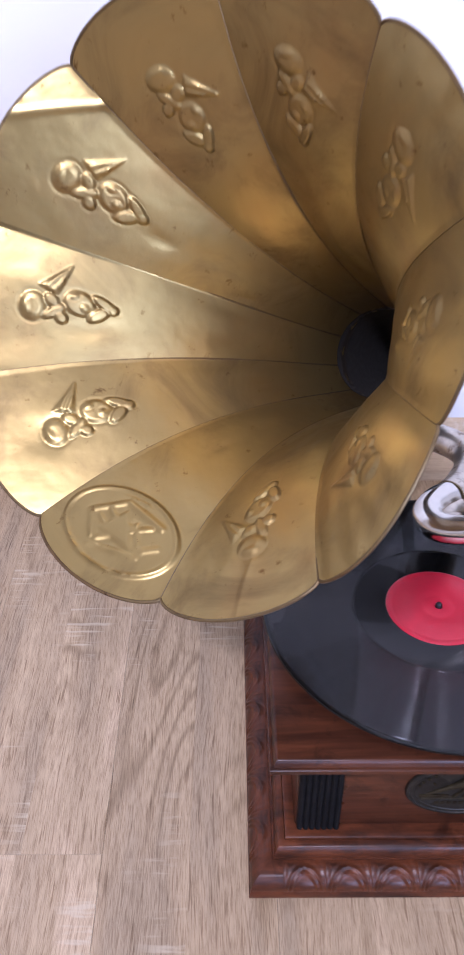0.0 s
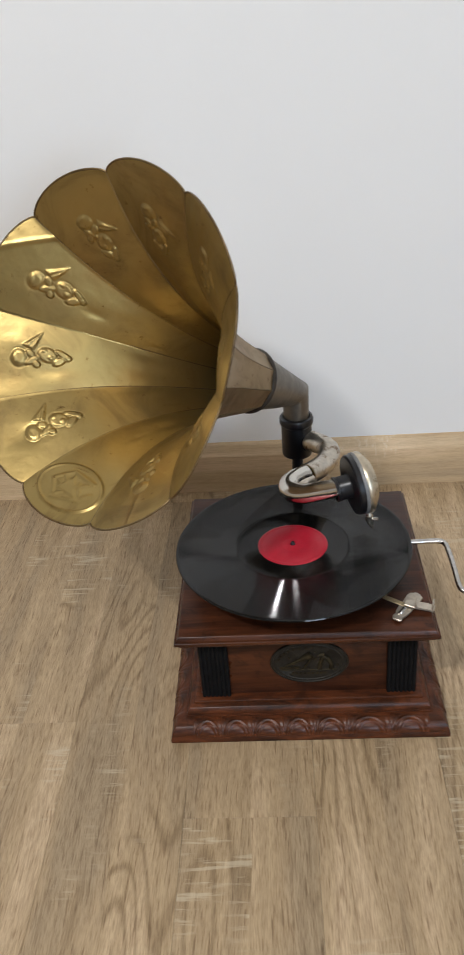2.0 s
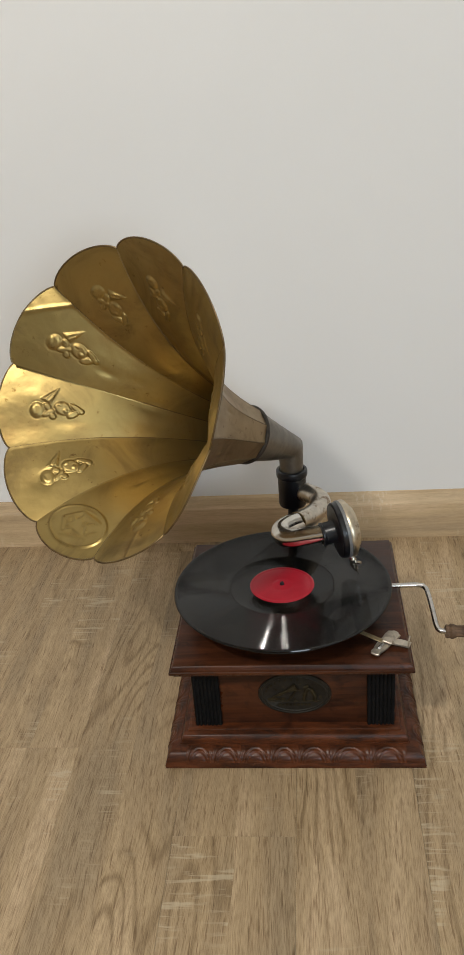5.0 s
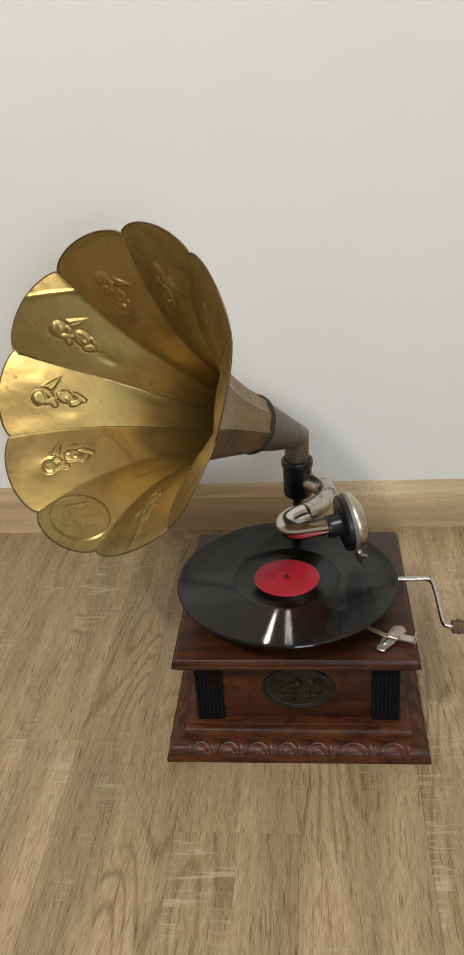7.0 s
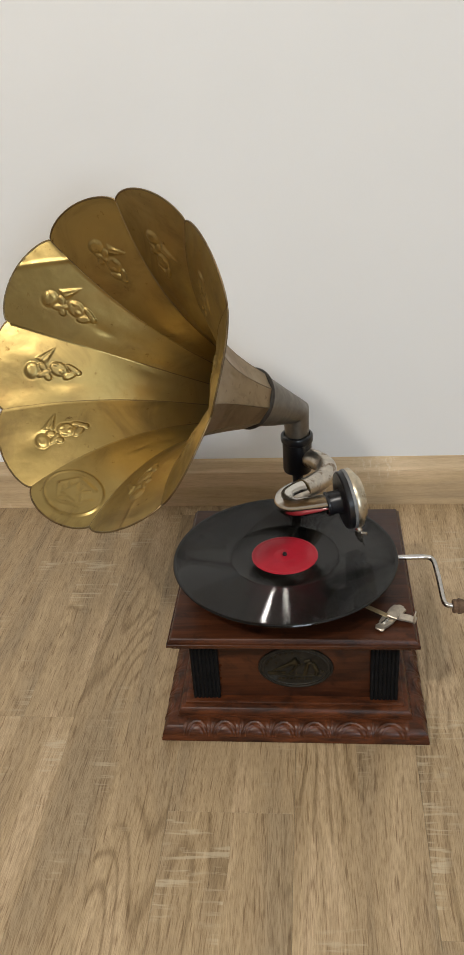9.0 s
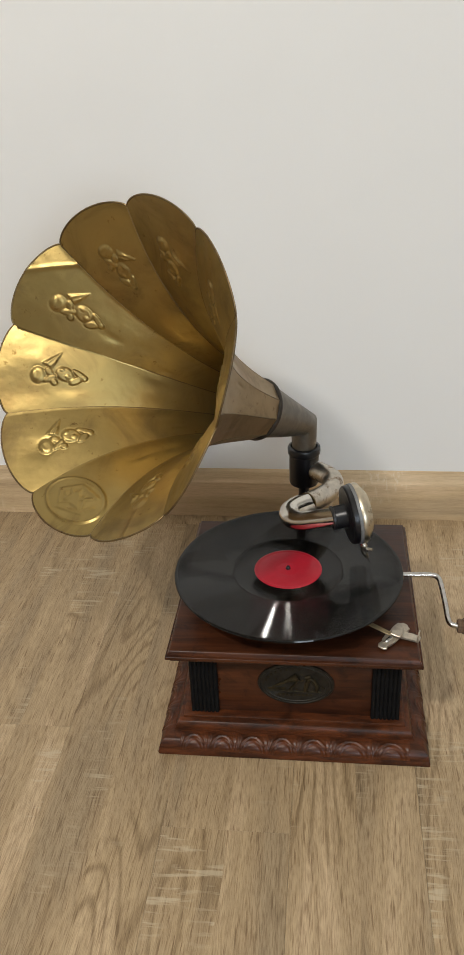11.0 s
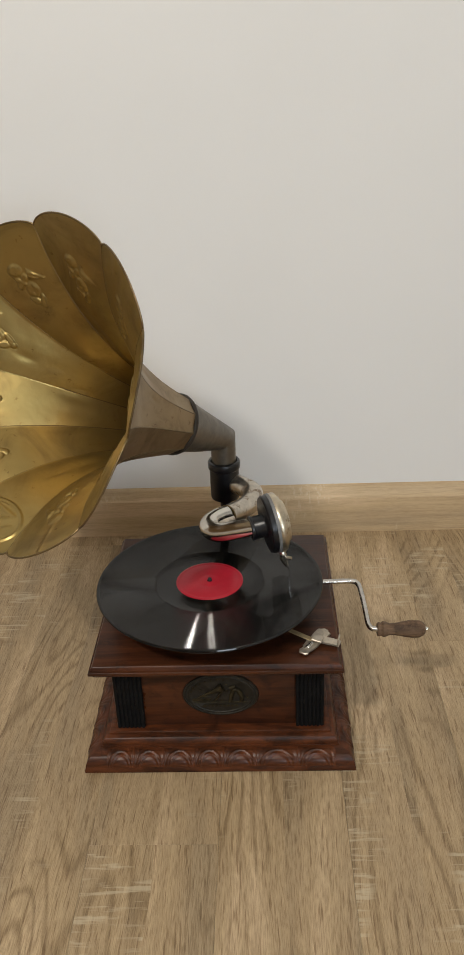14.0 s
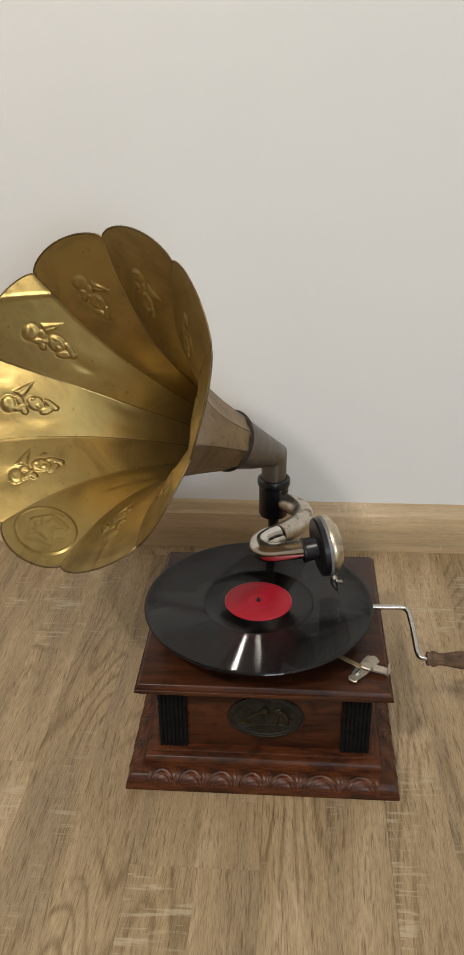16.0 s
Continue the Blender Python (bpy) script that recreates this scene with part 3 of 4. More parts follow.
for k in range(8):
    a = radians(168 - k * 12)
    box(0.038 * math.cos(a) - 0.0012, 0.0235 * math.sin(a) - 0.0014, 0.0006, 0.038 * math.cos(a) + 0.0012, 0.0235 * math.sin(a) + 0.0014, 0.0017, bm=bm)
for k in range(14):
    a = k * 2.4
    q = 0.010 + 0.0018 * k
    tube([(q * math.cos(a), 0.55 * q * math.sin(a), 0.0009), (q * math.cos(a) + 0.004 * math.cos(3 * a), 0.55 * q * math.sin(a) + 0.003 * math.sin(5 * a), 0.0010)], 0.0011, 8, bm=bm)
part("relief", bm, BADGE_RELIEF, badge, "worn gilt relief")

# turntable platter and spindle
RC = Vector((-0.0105, -0.0265, 0.0))
RZ = 0.1925
platter = part("turntable", lathe([(0, TOP + 0.012), (0.06, TOP + 0.012), (0.118, TOP + 0.014), (0.124, TOP + 0.018), (0.125, TOP + 0.026), (0.1235, RZ - 0.0045), (0.0, RZ - 0.0045)], 72), FELT, gram, "dark felt covered turntable platter", m=Matrix.Translation(RC))
part("spindle", lathe([(0.0028, RZ - 0.004), (0.0028, RZ + 0.0026), (0.0018, RZ + 0.0040), (0, RZ + 0.0043)], 20), BLACK_METAL, platter)
part("hub", lathe([(0.02, TOP - 0.001), (0.02, TOP + 0.0125), (0, TOP + 0.0125)], 24), BLACK_METAL, platter)

# record
rec = tagged(link_mesh("gramophone_record", lathe([(0.0035, RZ - 0.0035), (0.147, RZ - 0.0035), (0.1492, RZ - 0.0028), (0.15, RZ - 0.0015), (0.1494, RZ - 0.0002), (0.1478, RZ + 0.0001), (0.1465, RZ - 0.0003),
    (0.0735, RZ - 0.0003), (0.0725, RZ - 0.0006), (0.047, RZ - 0.0005), (0.0035, RZ - 0.0005), (0.0035, RZ - 0.0035)], 128), RECORD, m=Matrix.Translation(RC)),
    "black shellac record with a red label on the turntable", "record")
part("record_label", lathe([(0.0034, RZ - 0.0005), (0.0034, RZ + 0.0004), (0.0052, RZ + 0.0005), (0.0120, RZ + 0.0001), (0.0150, RZ - 0.0001), (0.0165, RZ + 0.0002), (0.0385, RZ + 0.0001), (0.0400, RZ - 0.0001), (0.0415, RZ + 0.0003), (0.0440, RZ + 0.0001), (0.0445, RZ - 0.0003), (0.0445, RZ - 0.0005)], 72), LABEL, rec, "plain red paper label")

# horn: ten embossed brass petals on a bent axis
M = Vector((-0.2143, -0.0528, 0.4813))
N = Vector((0.5385, 0.7141, -0.4472)).normalized()
NECK = Vector((-0.0566, 0.1070, 0.3624))
LEN = 0.254
NOTCH = 0.1905
NECK_R = 0.0405
E1 = Vector((0, 0, 1))
E1 = (E1 - N * E1.dot(N)).normalized()
E2 = N.cross(E1)
TURN_N = radians(TURN0)
ND = (Vector((0.615, 0.64, -0.46))).normalized()


def horn_radius(x):
    """Radius over x: 1 at the mouth's notches, 0 at the neck."""
    return NECK_R + (NOTCH - NECK_R) * (FLARE_A * x + (1 - FLARE_A) * x ** FLARE_P)


def horn_points(x, phi, k):
    """Points of the horn's sheet, over arrays: x along, phi across a petal in -1..1, k the petal."""
    x, phi = np.broadcast_arrays(np.asarray(x, float), np.asarray(phi, float))
    half = radians(18)
    a = TURN_N + radians(36) * (k + 0.5 + phi / 2)
    r = horn_radius(np.maximum(x, 0)) * np.cos(half) / np.cos(half * phi)
    r = r * (1 - 0.006 * (1 - phi ** 2) * np.clip(x * 2, 0, 1))
    # the rim is knocked inwards at one notch
    turn = (k + 0.5 + phi / 2)
    r = r * (1 - 0.055 * np.exp(-((turn - 3.0) / 0.55) ** 2) * np.clip((x - 0.55) / 0.45, 0, 1) ** 1.5)
    u = np.clip(1 - x, 0, 1)[..., None]
    d0, d1, m0 = np.array(N), np.array(ND), np.array(M)
    off = np.array(NECK) - (m0 + d0 * LEN)
    c = m0 + d0 * (LEN * (1 - x))[..., None] + off * (u * u * (3 - 2 * u))
    d = d0 + (d1 - d0) * u ** 2
    d = d / np.linalg.norm(d, axis=-1, keepdims=True)
    e1 = np.array(E1) - d * (d @ np.array(E1))[..., None]
    e1 = e1 / np.linalg.norm(e1, axis=-1, keepdims=True)
    e2 = np.cross(d, e1)
    return c + (e1 * np.cos(a)[..., None] + e2 * np.sin(a)[..., None]) * r[..., None]


def plateau(q, edge):
    """A raised shape with a firm edge: q is 0 at its middle, 1 at its outline."""
    return np.clip((1 - q) / edge, 0, 1) ** 0.7


def wedge(u, w, pts, h, soft):
    d = np.full_like(u, 1e9)
    for (ax, ay), (bx, by) in zip(pts, pts[1:] + pts[:1]):
        ex, ey = bx - ax, by - ay
        d = np.minimum(d, (ex * (w - ay) - ey * (u - ax)) / math.hypot(ex, ey))
    return h * np.clip(d / soft, 0, 1) ** 0.8


def emboss(u, w, k):
    """Height of the stamped relief; u metres in from the petal's tip, w metres across."""
    if k == BADGE_K:
        q = np.hypot((u - 0.045) / 0.0310, w / 0.0470)
        h = 0.0020 * np.exp(-((q - 1.0) / 0.045) ** 2) + 0.0008 * np.clip((1 - q) / 0.1, 0, 1)
        inner = wedge(u, w, [(0.034, -0.022), (0.062, 0.006), (0.036, 0.018)], 0.0012, 0.003)
        for a, b, r, top in (((0.062, -0.026), (0.066, 0.010), 0.0022, 0.0017), ((0.058, -0.020), (0.030, 0.012), 0.0017, 0.0016), ((0.064, 0.012), (0.046, 0.030), 0.0020, 0.0016),
                             ((0.046, 0.030), (0.030, 0.016), 0.0018, 0.0014), ((0.034, -0.026), (0.024, 0.014), 0.0016, 0.0012), ((0.050, -0.010), (0.052, 0.014), 0.0015, 0.0016),
                             ((0.044, 0.000), (0.056, 0.020), 0.0014, 0.0016), ((0.040, 0.006), (0.046, 0.022), 0.0013, 0.0014), ((0.048, -0.034), (0.040, -0.026), 0.0022, 0.0013),
                             ((0.072, -0.008), (0.070, 0.016), 0.0015, 0.0011), ((0.042, -0.020), (0.054, -0.008), 0.0014, 0.0015)):
            t = np.clip(((u - a[0]) * (b[0] - a[0]) + (w - a[1]) * (b[1] - a[1])) / ((b[0] - a[0]) ** 2 + (b[1] - a[1]) ** 2), 0, 1)
            away = np.hypot(u - a[0] - t * (b[0] - a[0]), w - a[1] - t * (b[1] - a[1]))
            inner = np.maximum(inner, 0.75 * top * np.exp(-(away / (1.1 * r)) ** 2))
        return h + inner * (q < 0.86)
    u = (u - FIG_U - 0.045) / (0.80 if k in (9, 0) else 0.88) + 0.045
    low = 0.42 if k in (1, 2, 3) else 0.64 if k in (9, 0) else 0.58
    # a round boss, a chain of folded lumps, a rod-like limb and a ribbed fin, all with firm stamped outlines
    lumps = ((0.0455, -0.0045, 0.0112, 0.0110, 0.0034, 0.0, 0.75), (0.0400, -0.0050, 0.0040, 0.0075, 0.0040, 0.2, 0.9),
             (0.0640, -0.0070, 0.0115, 0.0042, 0.0027, 0.50, 0.5), (0.0700, -0.0115, 0.0058, 0.0048, 0.0030, -0.3, 0.6), (0.0610, 0.0015, 0.0072, 0.0048, 0.0022, -0.5, 0.6),
             (0.0840, 0.0010, 0.0135, 0.0095, 0.0026, -0.20, 0.45), (0.0800, 0.0060, 0.0050, 0.0032, 0.0034, 0.3, 0.9), (0.0885, -0.0020, 0.0052, 0.0042, 0.0036, 0.0, 0.9),
             (0.1005, -0.0060, 0.0105, 0.0050, 0.0029, 0.50, 0.5), (0.1050, 0.0028, 0.0125, 0.0040, 0.0030, -0.45, 0.5), (0.1120, -0.0010, 0.0048, 0.0042, 0.0026, 0.2, 0.6))
    h, groove = np.zeros_like(u), np.zeros_like(u)
    for cu, cw, ru, rw, top, turn, edge in lumps:
        ca, sa = math.cos(turn), math.sin(turn)
        q = (((u - cu) * ca + (w - cw) * sa) / ru) ** 2 + ((-(u - cu) * sa + (w - cw) * ca) / rw) ** 2
        own = top * plateau(q, edge)
        # a pressed line where one fold lies on another
        crease = np.exp(-((np.sqrt(q) - 1.0) / 0.16) ** 2)
        h = np.where(own > h, np.maximum(own, 0.75 * h), h - 0.00055 * crease * (h > 0.001))
        groove = np.maximum(groove, np.exp(-((np.sqrt(q) - 1.13) / 0.10) ** 2))
    fin = wedge(u, w, [(0.0490, 0.0120), (0.0665, 0.0045), (0.0700, 0.0120), (0.0835, 0.0335)], 0.0028, 0.0022)
    rib = 0.0009 * np.cos((w - 0.012 - 1.05 * (u - 0.058)) * 2 * math.pi / 0.0075)
    h = np.maximum(h, fin + rib * (fin > 0.0022))
    h = h - 0.0005 * groove * np.clip(1 - h / 0.0008, 0, 1)
    return h * low


horn = part("horn", lathe([(NECK_R - 0.001, -0.0040), (NECK_R + 0.0012, -0.0034), (NECK_R + 0.0026, -0.0014), (NECK_R + 0.0030, 0.0012), (NECK_R + 0.0022, 0.0030), (NECK_R + 0.0004, 0.0042), (NECK_R - 0.0022, 0.0044), (NECK_R - 0.0022, -0.0040), (NECK_R - 0.001, -0.0040)], 40, m=along(NECK, ND)),
            COLLAR, gram, "ten-petalled brass horn with a rolled collar")
ROW = np.concatenate([np.linspace(0, 0.56, 44)[:-1], np.linspace(0.56, 1.0, 130)])
COL = np.linspace(-1, 1, 91)
# length along the sheet from the neck, to place the stamping in metres
xs = np.linspace(0, 1.2, 601)
arc = np.concatenate([[0], np.cumsum(np.hypot(np.diff(horn_radius(xs)), LEN * np.diff(xs)))])


def tip_of(phi, k):
    return 1.0 + (TIP_X + (0.009 if k in (0, 1) else 0.0)) * np.clip(1 - phi * phi, 0, 1) ** 0.75


def knocked(x, phi):
    """Dent of the one bent petal: its rim pressed inwards, with a corner creased back."""
    fold = (x - 0.925) + 0.15 * (phi - 1)
    dish = np.clip(x - 0.50, 0, 1) ** 1.3 * 0.030 * np.clip(1.0 - 0.45 * (phi + 1), 0.1, 1)
    crease = 0.070 * (np.sqrt(np.clip(fold, 0, 1) ** 2 + 0.014 ** 2) - 0.014)
    return dish - crease + 0.0013 * np.exp(-((fold + 0.002) / 0.009) ** 2) * np.clip(phi + 0.4, 0, 1)


def petal_mesh(k):
    rng = np.random.RandomState(40 + k)
    phi = COL[None, :]
    x = ROW[:, None] * tip_of(phi, k)
    phi = np.broadcast_to(phi, x.shape)
    p = horn_points(x, phi, k)
    dx = horn_points(x + 0.003, phi, k) - horn_points(x - 0.003, phi, k)
    dp = horn_points(x, np.minimum(phi + 0.02, 1), k) - horn_points(x, np.maximum(phi - 0.02, -1), k)
    n = np.cross(dx, dp)
    n = n / np.linalg.norm(n, axis=-1, keepdims=True)
    mid = np.array(M) + np.array(N) * (LEN * (1 - x))[..., None]
    n = n * np.sign(((mid - p) * n).sum(-1))[..., None]
    u = np.interp(1.0 + TIP_X, xs, arc) - np.interp(x, xs, arc)
    w = phi * horn_radius(x) * math.sin(radians(18))
    h = emboss(u, w, k)
    for _ in range(7):
        cx, cp, cr, ch = rng.uniform(0.35, 1.0), rng.uniform(-0.8, 0.8), rng.uniform(0.03, 0.12), rng.uniform(-0.0013, 0.0013)
        h = h + ch * np.exp(-((x - cx) / cr) ** 2 - ((phi - cp) * 0.25 / cr) ** 2)
    if k in (1, 2, 3, 4):
        # small knocks along the handled side of the rim
        h = h + 0.0005 * np.sin(11 * phi + 2 * k) * np.sin(5 * phi + k) * np.clip((x - 0.88) / 0.12, 0, 1) ** 1.5
    if k == 4:
        h = h + 0.0008 * np.exp(-((phi + 0.12 - 0.5 * (x - 1)) / 0.05) ** 2) * np.clip((x - 0.90) / 0.08, 0, 1)
    if k == 8:
        h = h + knocked(x, phi)
    # the sheet folds over at the seam, one petal lapping the next
    h = h + 0.0005 * np.clip((phi - 0.93) / 0.07, 0, 1) * np.clip(x * 3, 0, 1)
    front = p + n * (h + 0.0005)[..., None]
    back = p + n * (h * 0.8 - 0.0008)[..., None]
    rows, cols = x.shape
    idx = np.arange(rows * cols).reshape(rows, cols)
    a, b, c, d = idx[:-1, :-1].ravel(), idx[1:, :-1].ravel(), idx[1:, 1:].ravel(), idx[:-1, 1:].ravel()
    sh = rows * cols
    faces = [np.stack([a, b, c, d], 1), np.stack([a, d, c, b], 1) + sh]
    e = idx[-1]
    faces.append(np.stack([e[:-1], e[:-1] + sh, e[1:] + sh, e[1:]], 1))
    for col, flip in ((idx[:, 0], 1), (idx[:, -1], -1)):
        q = np.stack([col[:-1], col[:-1] + sh, col[1:] + sh, col[1:]], 1)
        faces.append(q[:, ::-1] if flip > 0 else q)
    mats = np.concatenate([np.zeros(len(faces[0]), int)] + [np.ones(len(f), int) for f in faces[1:]])
    me = bpy.data.meshes.new("petal")
    verts = np.concatenate([front.reshape(-1, 3), back.reshape(-1, 3)])
    me.from_pydata(verts.tolist(), [], np.concatenate(faces).tolist())
    # the stamped side must face into the horn
    me.update()
    pol = me.polygons[int(len(faces[0]) // 2)]
    if pol.normal.dot(Vector(n.reshape(-1, 3)[int(a[len(a) // 2])])) < 0:
        me.flip_normals()
    for mt in (BRASS, BRASS_BACK):
        me.materials.append(mt)
    me.polygons.foreach_set("material_index", mats.tolist())
    me.polygons.foreach_set("use_smooth", [True] * len(me.polygons))
    me.set_sharp_from_angle(angle=radians(50))
    return me


for k in range(10):
    ob = new("petal", petal_mesh(k))
    ob.parent = horn
    tagged(ob, "brass horn petal stamped with an oval badge" if k == BADGE_K else "brass horn petal with a stamped relief figure")
    ph = np.linspace(-1, 1, 49)
    rim = horn_points(tip_of(ph, k) + 0.002, ph, k)
    if k == 8:
        inward = np.cross(horn_points(tip_of(ph, k), ph, k) - horn_points(tip_of(ph, k) - 0.01, ph, k), np.gradient(rim, axis=0))
        inward = inward / np.linalg.norm(inward, axis=-1, keepdims=True)
        inward = inward * np.sign((inward * (np.array(M) - np.array(N) * 0.05 - rim)).sum(-1))[:, None]
        rim = rim + inward * knocked(tip_of(ph, k), ph)[:, None]
    part("rim_wire", tube(rim.tolist(), 0.0012, 8), BRASS_EDGE, horn, "dark rolled rim edge")
    part("seam", tube(horn_points(np.linspace(0, 1, 41), -1.0, k).tolist(), 0.0011, 6), BRASS_EDGE, horn, "dark folded seam")

# neck pipe, elbow and socket
PIV = Vector((0.0035, 0.203, 0.0))
ELB = PIV + Vector((0, 0, 0.296))
neck = part("neck_pipe", tube([NECK - ND * 0.001, NECK.lerp(ELB, 0.5), ELB, PIV + Vector((0, 0, 0.250))],
    lambda t: (0.0398, 0.0297, 0.0192, 0.0185)[round(t * 3)], 40, caps=False), PIPE, gram, "dull grey-brown tapered neck pipe with mitred elbow")
# added liner, coloured dark to give the throat its shade
part("bore", tube([NECK - ND * 0.004, NECK.lerp(ELB, 0.5), ELB, PIV + Vector((0, 0, 0.252))],
    lambda t: (0.0388, 0.0287, 0.0182, 0.0175)[round(t * 3)], 40, caps=False), BORE, neck, "dark dirty inside of the pipe, its deep shade painted in")
sock = part("socket", lathe([(0.012, 0.196), (0.0215, 0.197), (0.0225, 0.200), (0.0225, 0.246), (0.0245, 0.248), (0.0250, 0.251), (0.0250, 0.257), (0.0240, 0.259), (0.0205, 0.260), (0.0205, 0.250), (0, 0.250)], 40, m=Matrix.Translation(PIV)), BLACK_METAL, gram, "black lacquered horn socket")
bm = tube([PIV + Vector((0, 0, 0.198)), PIV + Vector((0, 0, 0.09))], 0.0085, 16)
box(PIV.x - 0.014, BODY + 0.002, 0.075, PIV.x + 0.014, PIV.y + 0.012, 0.093, 0.002, bm=bm)
part("bracket", bm, BLACK_METAL, gram, "black iron bracket behind the case")

# tone arm: gooseneck tube
arm_path = smooth_path([(0.009, 0.206, 0.221), (0.0245, 0.189, 0.2235), (0.039, 0.170, 0.2268), (0.0478, 0.150, 0.228), (0.045, 0.128, 0.227), (0.034, 0.105, 0.229), (0.022, 0.084, 0.2335), (0.0123, 0.0717, 0.236)], 8)
arm = part("tone_arm", tube(arm_path, 0.0150, 28), CHROME, gram, "worn spotted nickel tone arm tube")
neck_path = smooth_path([(0.012, 0.071, 0.236), (-0.001, 0.061, 0.237), (-0.0118, 0.0465, 0.236), (-0.0085, 0.030, 0.236), (0.006, 0.0195, 0.239), (0.026, 0.011, 0.247), (0.052, 0.003, 0.256)], 8)
part("gooseneck", tube(neck_path, lambda t: 0.0147 - 0.0026 * t, 28), CHROME_CLEAN, arm, "bright nickel gooseneck bend")
part("joint_ring", tube([(0.0130, 0.0726, 0.2358), (0.0118, 0.0711, 0.2360)], 0.0152, 28), BRASS_EDGE, arm)
part("hinge", tube(smooth_path([(0.020, 0.062, 0.2330), (0.008, 0.052, 0.2330), (0.004, 0.042, 0.2330), (0.014, 0.034, 0.2350)], 4), 0.0088, 16), CHROME, arm, "worn brownish hinge inside the bend")

# sound box
SB = Vector((0.0640, 0.0050, 0.2570))
SD = Vector((0.93, 0.25, 0.10)).normalized()
sbm = along(SB, SD)
sbox = part("sound_box", lathe([(0, -0.016), (0.0145, -0.016), (0.0155, -0.014), (0.0155, -0.002), (0.0170, 0.000), (0.0375, 0.001), (0.0392, 0.003), (0.0392, 0.009), (0, 0.009)], 48), BLACK_METAL, gram, "black sound box with a nickel face", m=sbm)
part("gasket", lathe([(0, 0.009), (0.0400, 0.009), (0.0405, 0.010), (0.0405, 0.013), (0, 0.0131)], 48), RUBBER_GREY, sbox)
part("face", lathe([(0.0398, 0.0132), (0.0405, 0.0150), (0.0405, 0.0190), (0.0392, 0.0212), (0.0350, 0.0222), (0.0338, 0.0250), (0.0290, 0.0262), (0.0278, 0.0290), (0.0220, 0.0302), (0.0150, 0.0318), (0.006, 0.033), (0, 0.0332)], 48), OLD_NICKEL, sbox, "yellowed nickel face with turned rings")
part("collar", lathe([(0.0135, -0.020), (0.0165, -0.019), (0.0165, -0.0165), (0.0135, -0.0155)], 32), BLACK_METAL, sbox)
TIP = Vector((0.0965, -0.006, RZ))
hold = Vector((0.088, -0.010, 0.214))
bm = tube([hold + Vector((-0.003, 0.003, 0.016)), hold + Vector((0, 0, 0.006))], 0.0040, 14)
tube([hold + Vector((0, 0, 0.007)), hold, hold.lerp(TIP, 0.30)], lambda t: 0.0050 - 0.0008 * t, 14, bm=bm)
tube([hold.lerp(TIP, 0.30), hold.lerp(TIP, 0.55)], 0.0030, 12, bm=bm)
tube([hold + Vector((0.003, -0.001, 0.002)), hold + Vector((0.0105, -0.004, 0.003))], 0.0024, 12, bm=bm)
holder = part("needle_holder", bm, CHROME_CLEAN, sbox, "nickel needle holder", m=sbm.inverted())
part("needle", tube([hold.lerp(TIP, 0.4), TIP], lambda t: 0.0009 - 0.0006 * t, 8), STEEL, sbox, m=sbm.inverted())

# crank
crank_path = smooth_path([(0.105, 0.016, 0.1585), (0.150, 0.016, 0.1585), (0.181, 0.0165, 0.1585), (0.1905, 0.012, 0.1570), (0.1935, -0.002, 0.1535), (0.1960, -0.030, 0.1460), (0.1975, -0.052, 0.1390), (0.2005, -0.0605, 0.1365), (0.2080, -0.063, 0.1355), (0.2160, -0.063, 0.1355)], 6)
crank = part("crank", tube(crank_path, 0.0036, 16), STEEL, gram, "bent steel winding crank")
hm = along((0.2085, -0.063, 0.1355), (1, 0.02, -0.02))
part("crank_handle", lathe([(0, 0), (0.0085, 0.0), (0.0095, 0.002), (0.0085, 0.005), (0.0105, 0.0075), (0.0098, 0.011), (0.0078, 0.016), (0.0082, 0.024), (0.0105, 0.036), (0.0118, 0.046), (0.0112, 0.055), (0.0085, 0.0605), (0.006, 0.0625), (0, 0.063)], 28, m=hm), TURNED, crank, "worn turned brown wooden handle")
part("handle_rivet", lathe([(0.0028, 0.0625), (0.0028, 0.0655), (0.0015, 0.067), (0, 0.0672)], 14, m=hm), CHROME_CLEAN, crank)

# brake
def sheet_mesh(outline, thick):
    """A cut sheet of metal from its outline."""
    bm = bmesh.new()
    low, top = ([bm.verts.new((x, y, z)) for x, y in outline] for z in (0, thick))
    bm.faces.new(low[::-1])
    bm.faces.new(top)
    for k in range(len(outline)):
        j = (k + 1) % len(outline)
        bm.faces.new((low[k], low[j], top[j], top[k]))
    bmesh.ops.bevel(bm, geom=[e for e in bm.edges if abs(e.verts[0].co.z - e.verts[1].co.z) < 1e-6], offset=0.0005, segments=1, affect="EDGES")
    return bm


bk = sheet_mesh([(-0.026, -0.0030), (-0.0235, -0.0052), (-0.019, -0.0035), (-0.015, -0.0056), (-0.006, -0.0062), (0.004, -0.0052), (0.016, -0.0068), (0.0225, -0.0068), (0.0235, -0.0030),
                 (0.0262, -0.0026), (0.0268, 0.0022), (0.0238, 0.0030), (0.0230, 0.0066), (0.015, 0.0068), (0.005, 0.0054), (-0.004, 0.0064), (-0.013, 0.0054), (-0.0165, 0.0032), (-0.021, 0.0050), (-0.0255, 0.0030)], 0.0022)
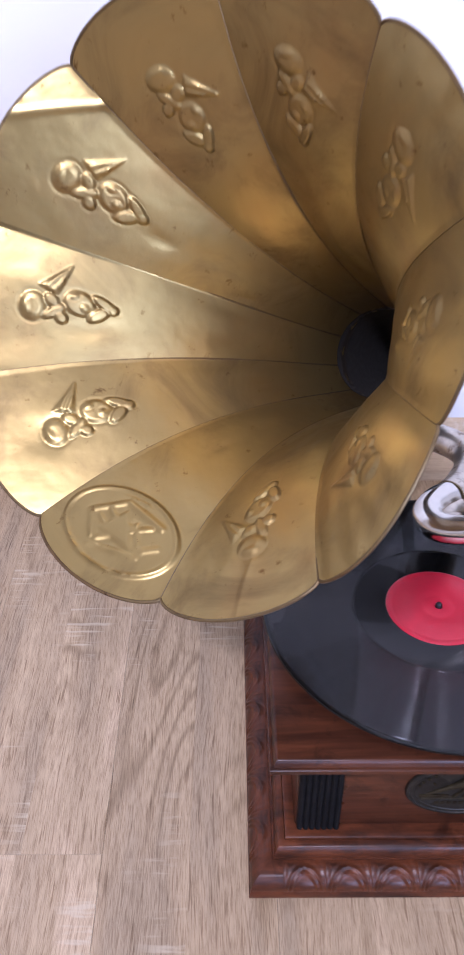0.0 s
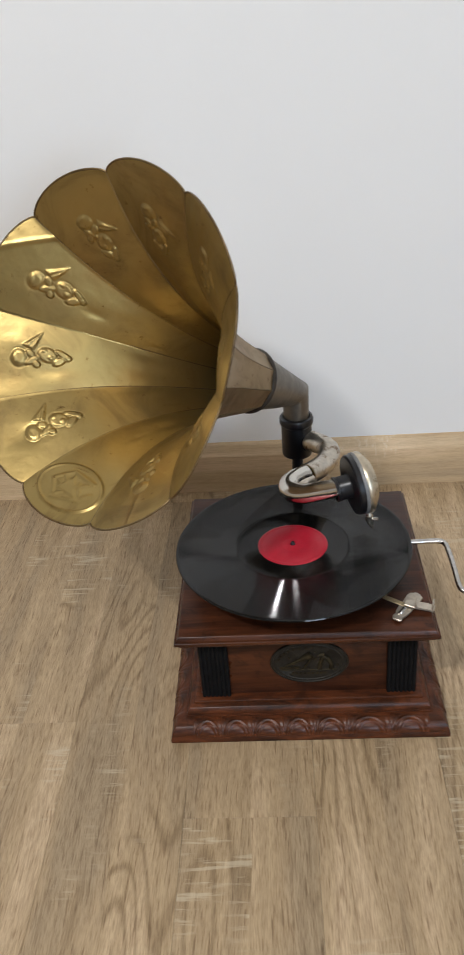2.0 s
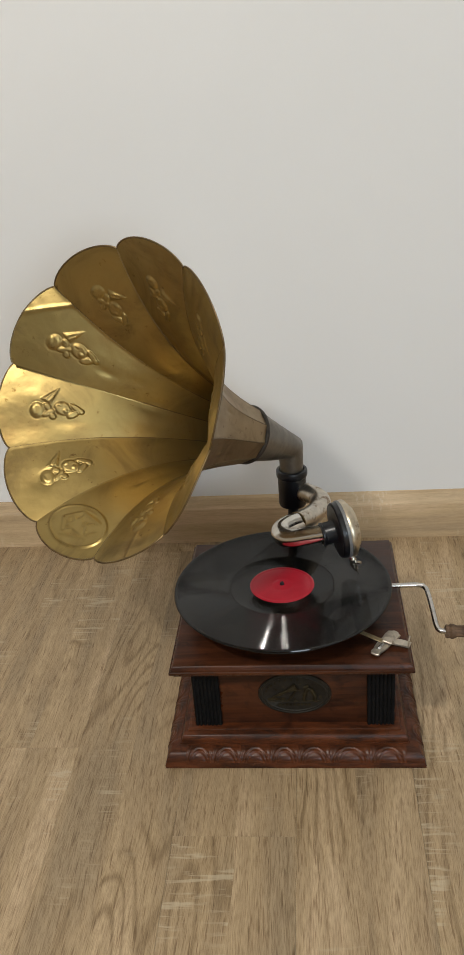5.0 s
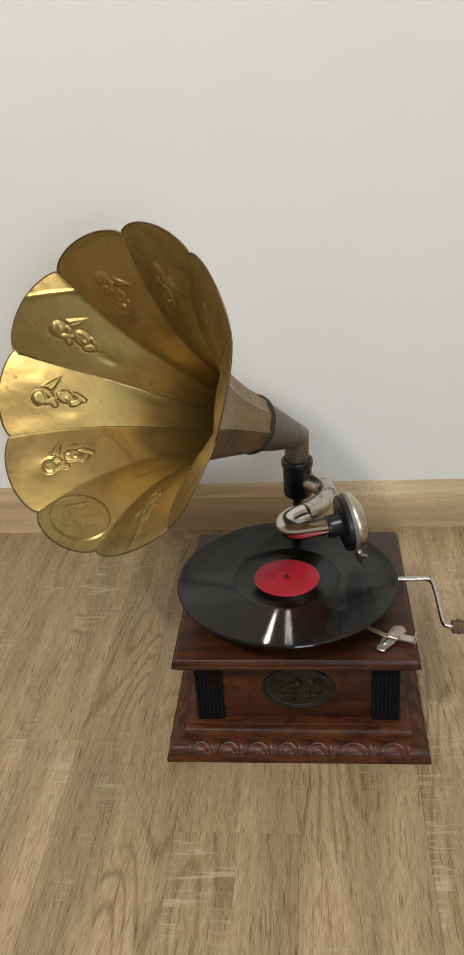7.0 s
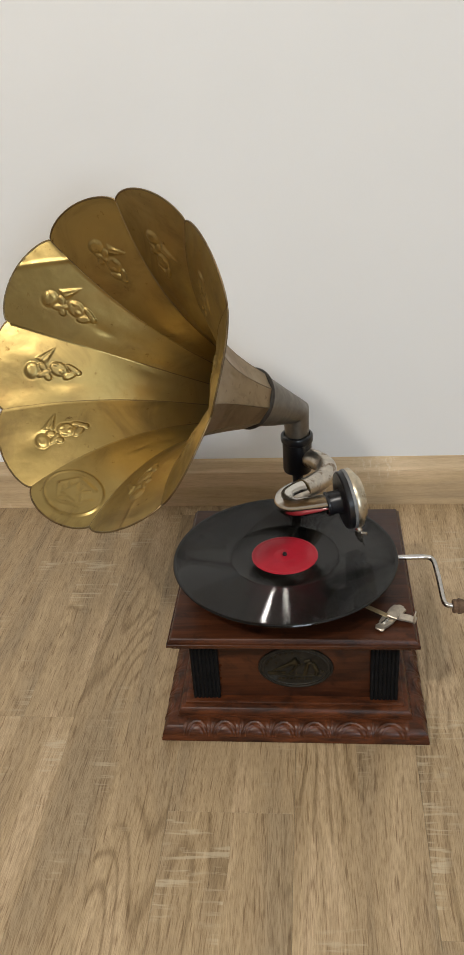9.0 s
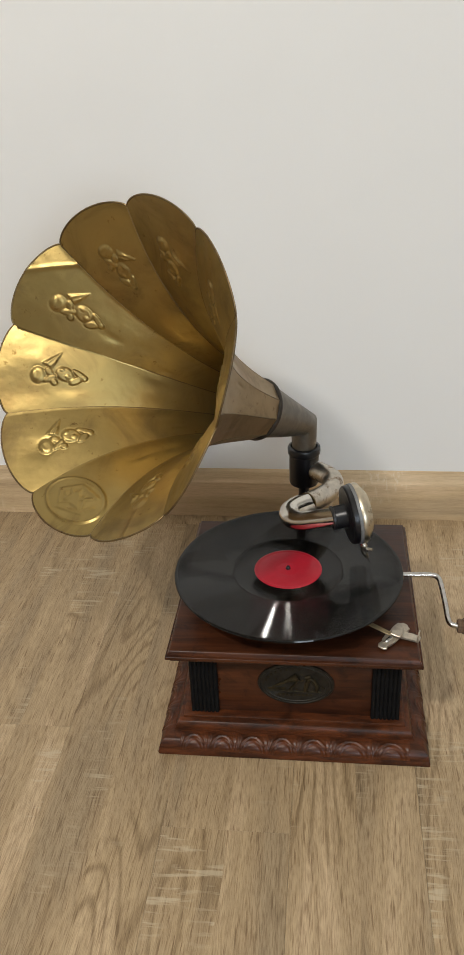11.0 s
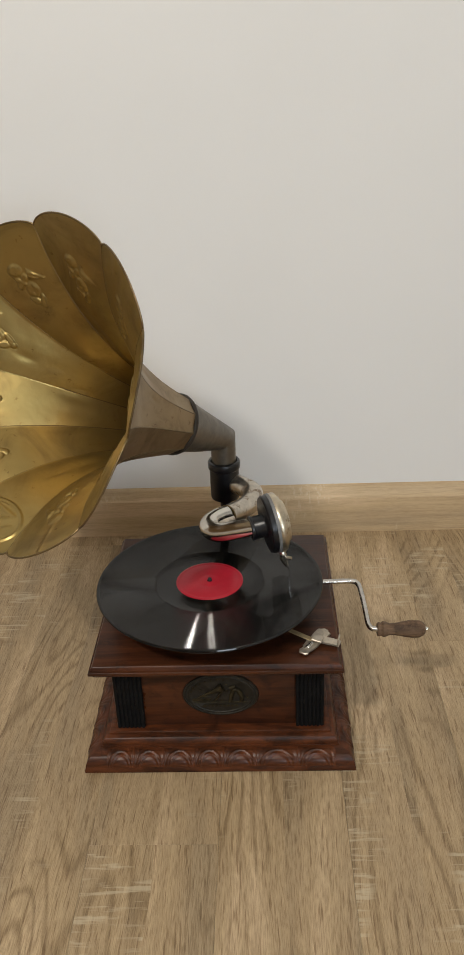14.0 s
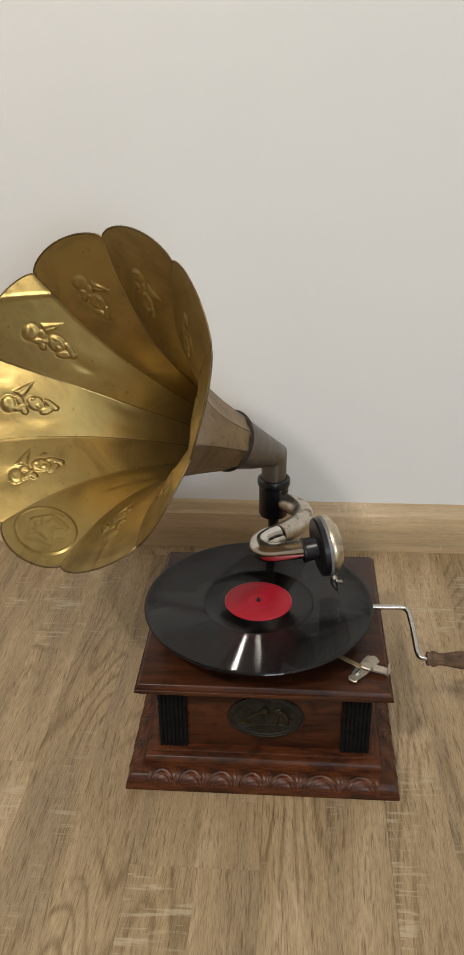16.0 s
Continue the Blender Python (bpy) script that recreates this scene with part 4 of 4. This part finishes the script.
brake = part("brake", bk, PALE_METAL, gram, "pale metal brake plate with spring and lever", m=pose(0.1230, -0.1130, TOP + 0.0035, 0, 0, 55) @ Matrix.Diagonal((1.1, 1.35, 1.3, 1)))
part("brake_lever", sheet_mesh([(-0.027, -0.0022), (-0.005, -0.0032), (0.020, -0.0036), (0.027, -0.0022), (0.0275, 0.0016), (0.020, 0.0036), (0.0, 0.0030), (-0.027, 0.0022)], 0.0016), PALE_BRASS, gram, "brass brake lever strip", m=pose(0.1030, -0.0990, TOP + 0.0065, 0, 4, -33))
bm = sheet_mesh([(-0.014, -0.0030), (-0.004, -0.0046), (0.008, -0.0036), (0.0150, -0.0052), (0.0165, 0.0030), (0.008, 0.0044), (-0.006, 0.0034), (-0.014, 0.0036)], 0.0018)
box(0.0128, -0.0046, 0.0, 0.0146, 0.0032, 0.0090, 0.0006, bm=bm)
box(-0.0035, -0.0048, 0.001, -0.0018, 0.0036, 0.0060, 0.0006, bm=bm)
part("brake_hook", bm, PALE_METAL, gram, m=pose(0.1365, -0.1145, TOP + 0.0068, 0, 6, -12) @ Matrix.Diagonal((1.2, 1.5, 1.3, 1)))
helix = [Vector((-0.010 + 0.014 * i / 90, 0.0022 * math.cos(i * 0.55), 0.0052 + 0.0022 * math.sin(i * 0.55))) for i in range(91)]
part("brake_spring", tube(helix, 0.0008, 6), STEEL, gram, m=pose(0.1180, -0.1195, TOP, 0, 0, 55))
part("brake_screw", lathe([(0.0022, TOP - 0.001), (0.0022, TOP + 0.007), (0.0035, TOP + 0.007), (0.0035, TOP + 0.009), (0.0028, TOP + 0.0098), (0, TOP + 0.010)], 16), STEEL, gram, m=pose(0.1255, -0.1105, 0))

# ---- floor planks ----
PW, PL = 0.1515, 1.20
X_JOINT, Y_JOINT = -0.1490, -0.2870


def plank_mesh(width, length):
    g = 0.00012
    x0, x1, y0, y1, c = g, width - g, g, length - g, 0.0003
    bm = bmesh.new()
    lo = [bm.verts.new(p) for p in ((x0, y0, -0.009), (x1, y0, -0.009), (x1, y1, -0.009), (x0, y1, -0.009))]
    mid = [bm.verts.new(p) for p in ((x0, y0, -c * 0.6), (x1, y0, -c * 0.6), (x1, y1, -c * 0.6), (x0, y1, -c * 0.6))]
    up = [bm.verts.new(p) for p in ((x0 + c, y0 + c, 0), (x1 - c, y0 + c, 0), (x1 - c, y1 - c, 0), (x0 + c, y1 - c, 0))]
    for a, b in ((lo, mid), (mid, up)):
        for k in range(4):
            bm.faces.new((a[k], a[(k + 1) % 4], b[(k + 1) % 4], b[k]))
    bm.faces.new(up)
    return bm


plank = part("plank", plank_mesh(PW, PL), OAK, floor, smooth=False)
plank.matrix_basis = pose(X_JOINT, Y_JOINT - PL, 0)
col0 = math.floor((X0 - X_JOINT) / PW)
col1 = math.ceil((X1 - X_JOINT) / PW)
for c in range(col0, col1):
    shift = (c * 0.437) % 1.0 * PL if c else 0.0
    for r in range(-6, 2):
        if c == 0 and r == -1:
            continue
        y = Y_JOINT + shift + r * PL
        if y > Y_WALL + 0.02 or y + PL < Y0:
            continue
        if y + PL > Y_WALL + 0.03:
            ob = part("plank", plank_mesh(PW, Y_WALL + 0.02 - y), OAK, floor, smooth=False)
        else:
            ob = new("plank", plank.data)
            ob.parent = floor
        ob.matrix_basis = pose(X_JOINT + c * PW, y, 0)
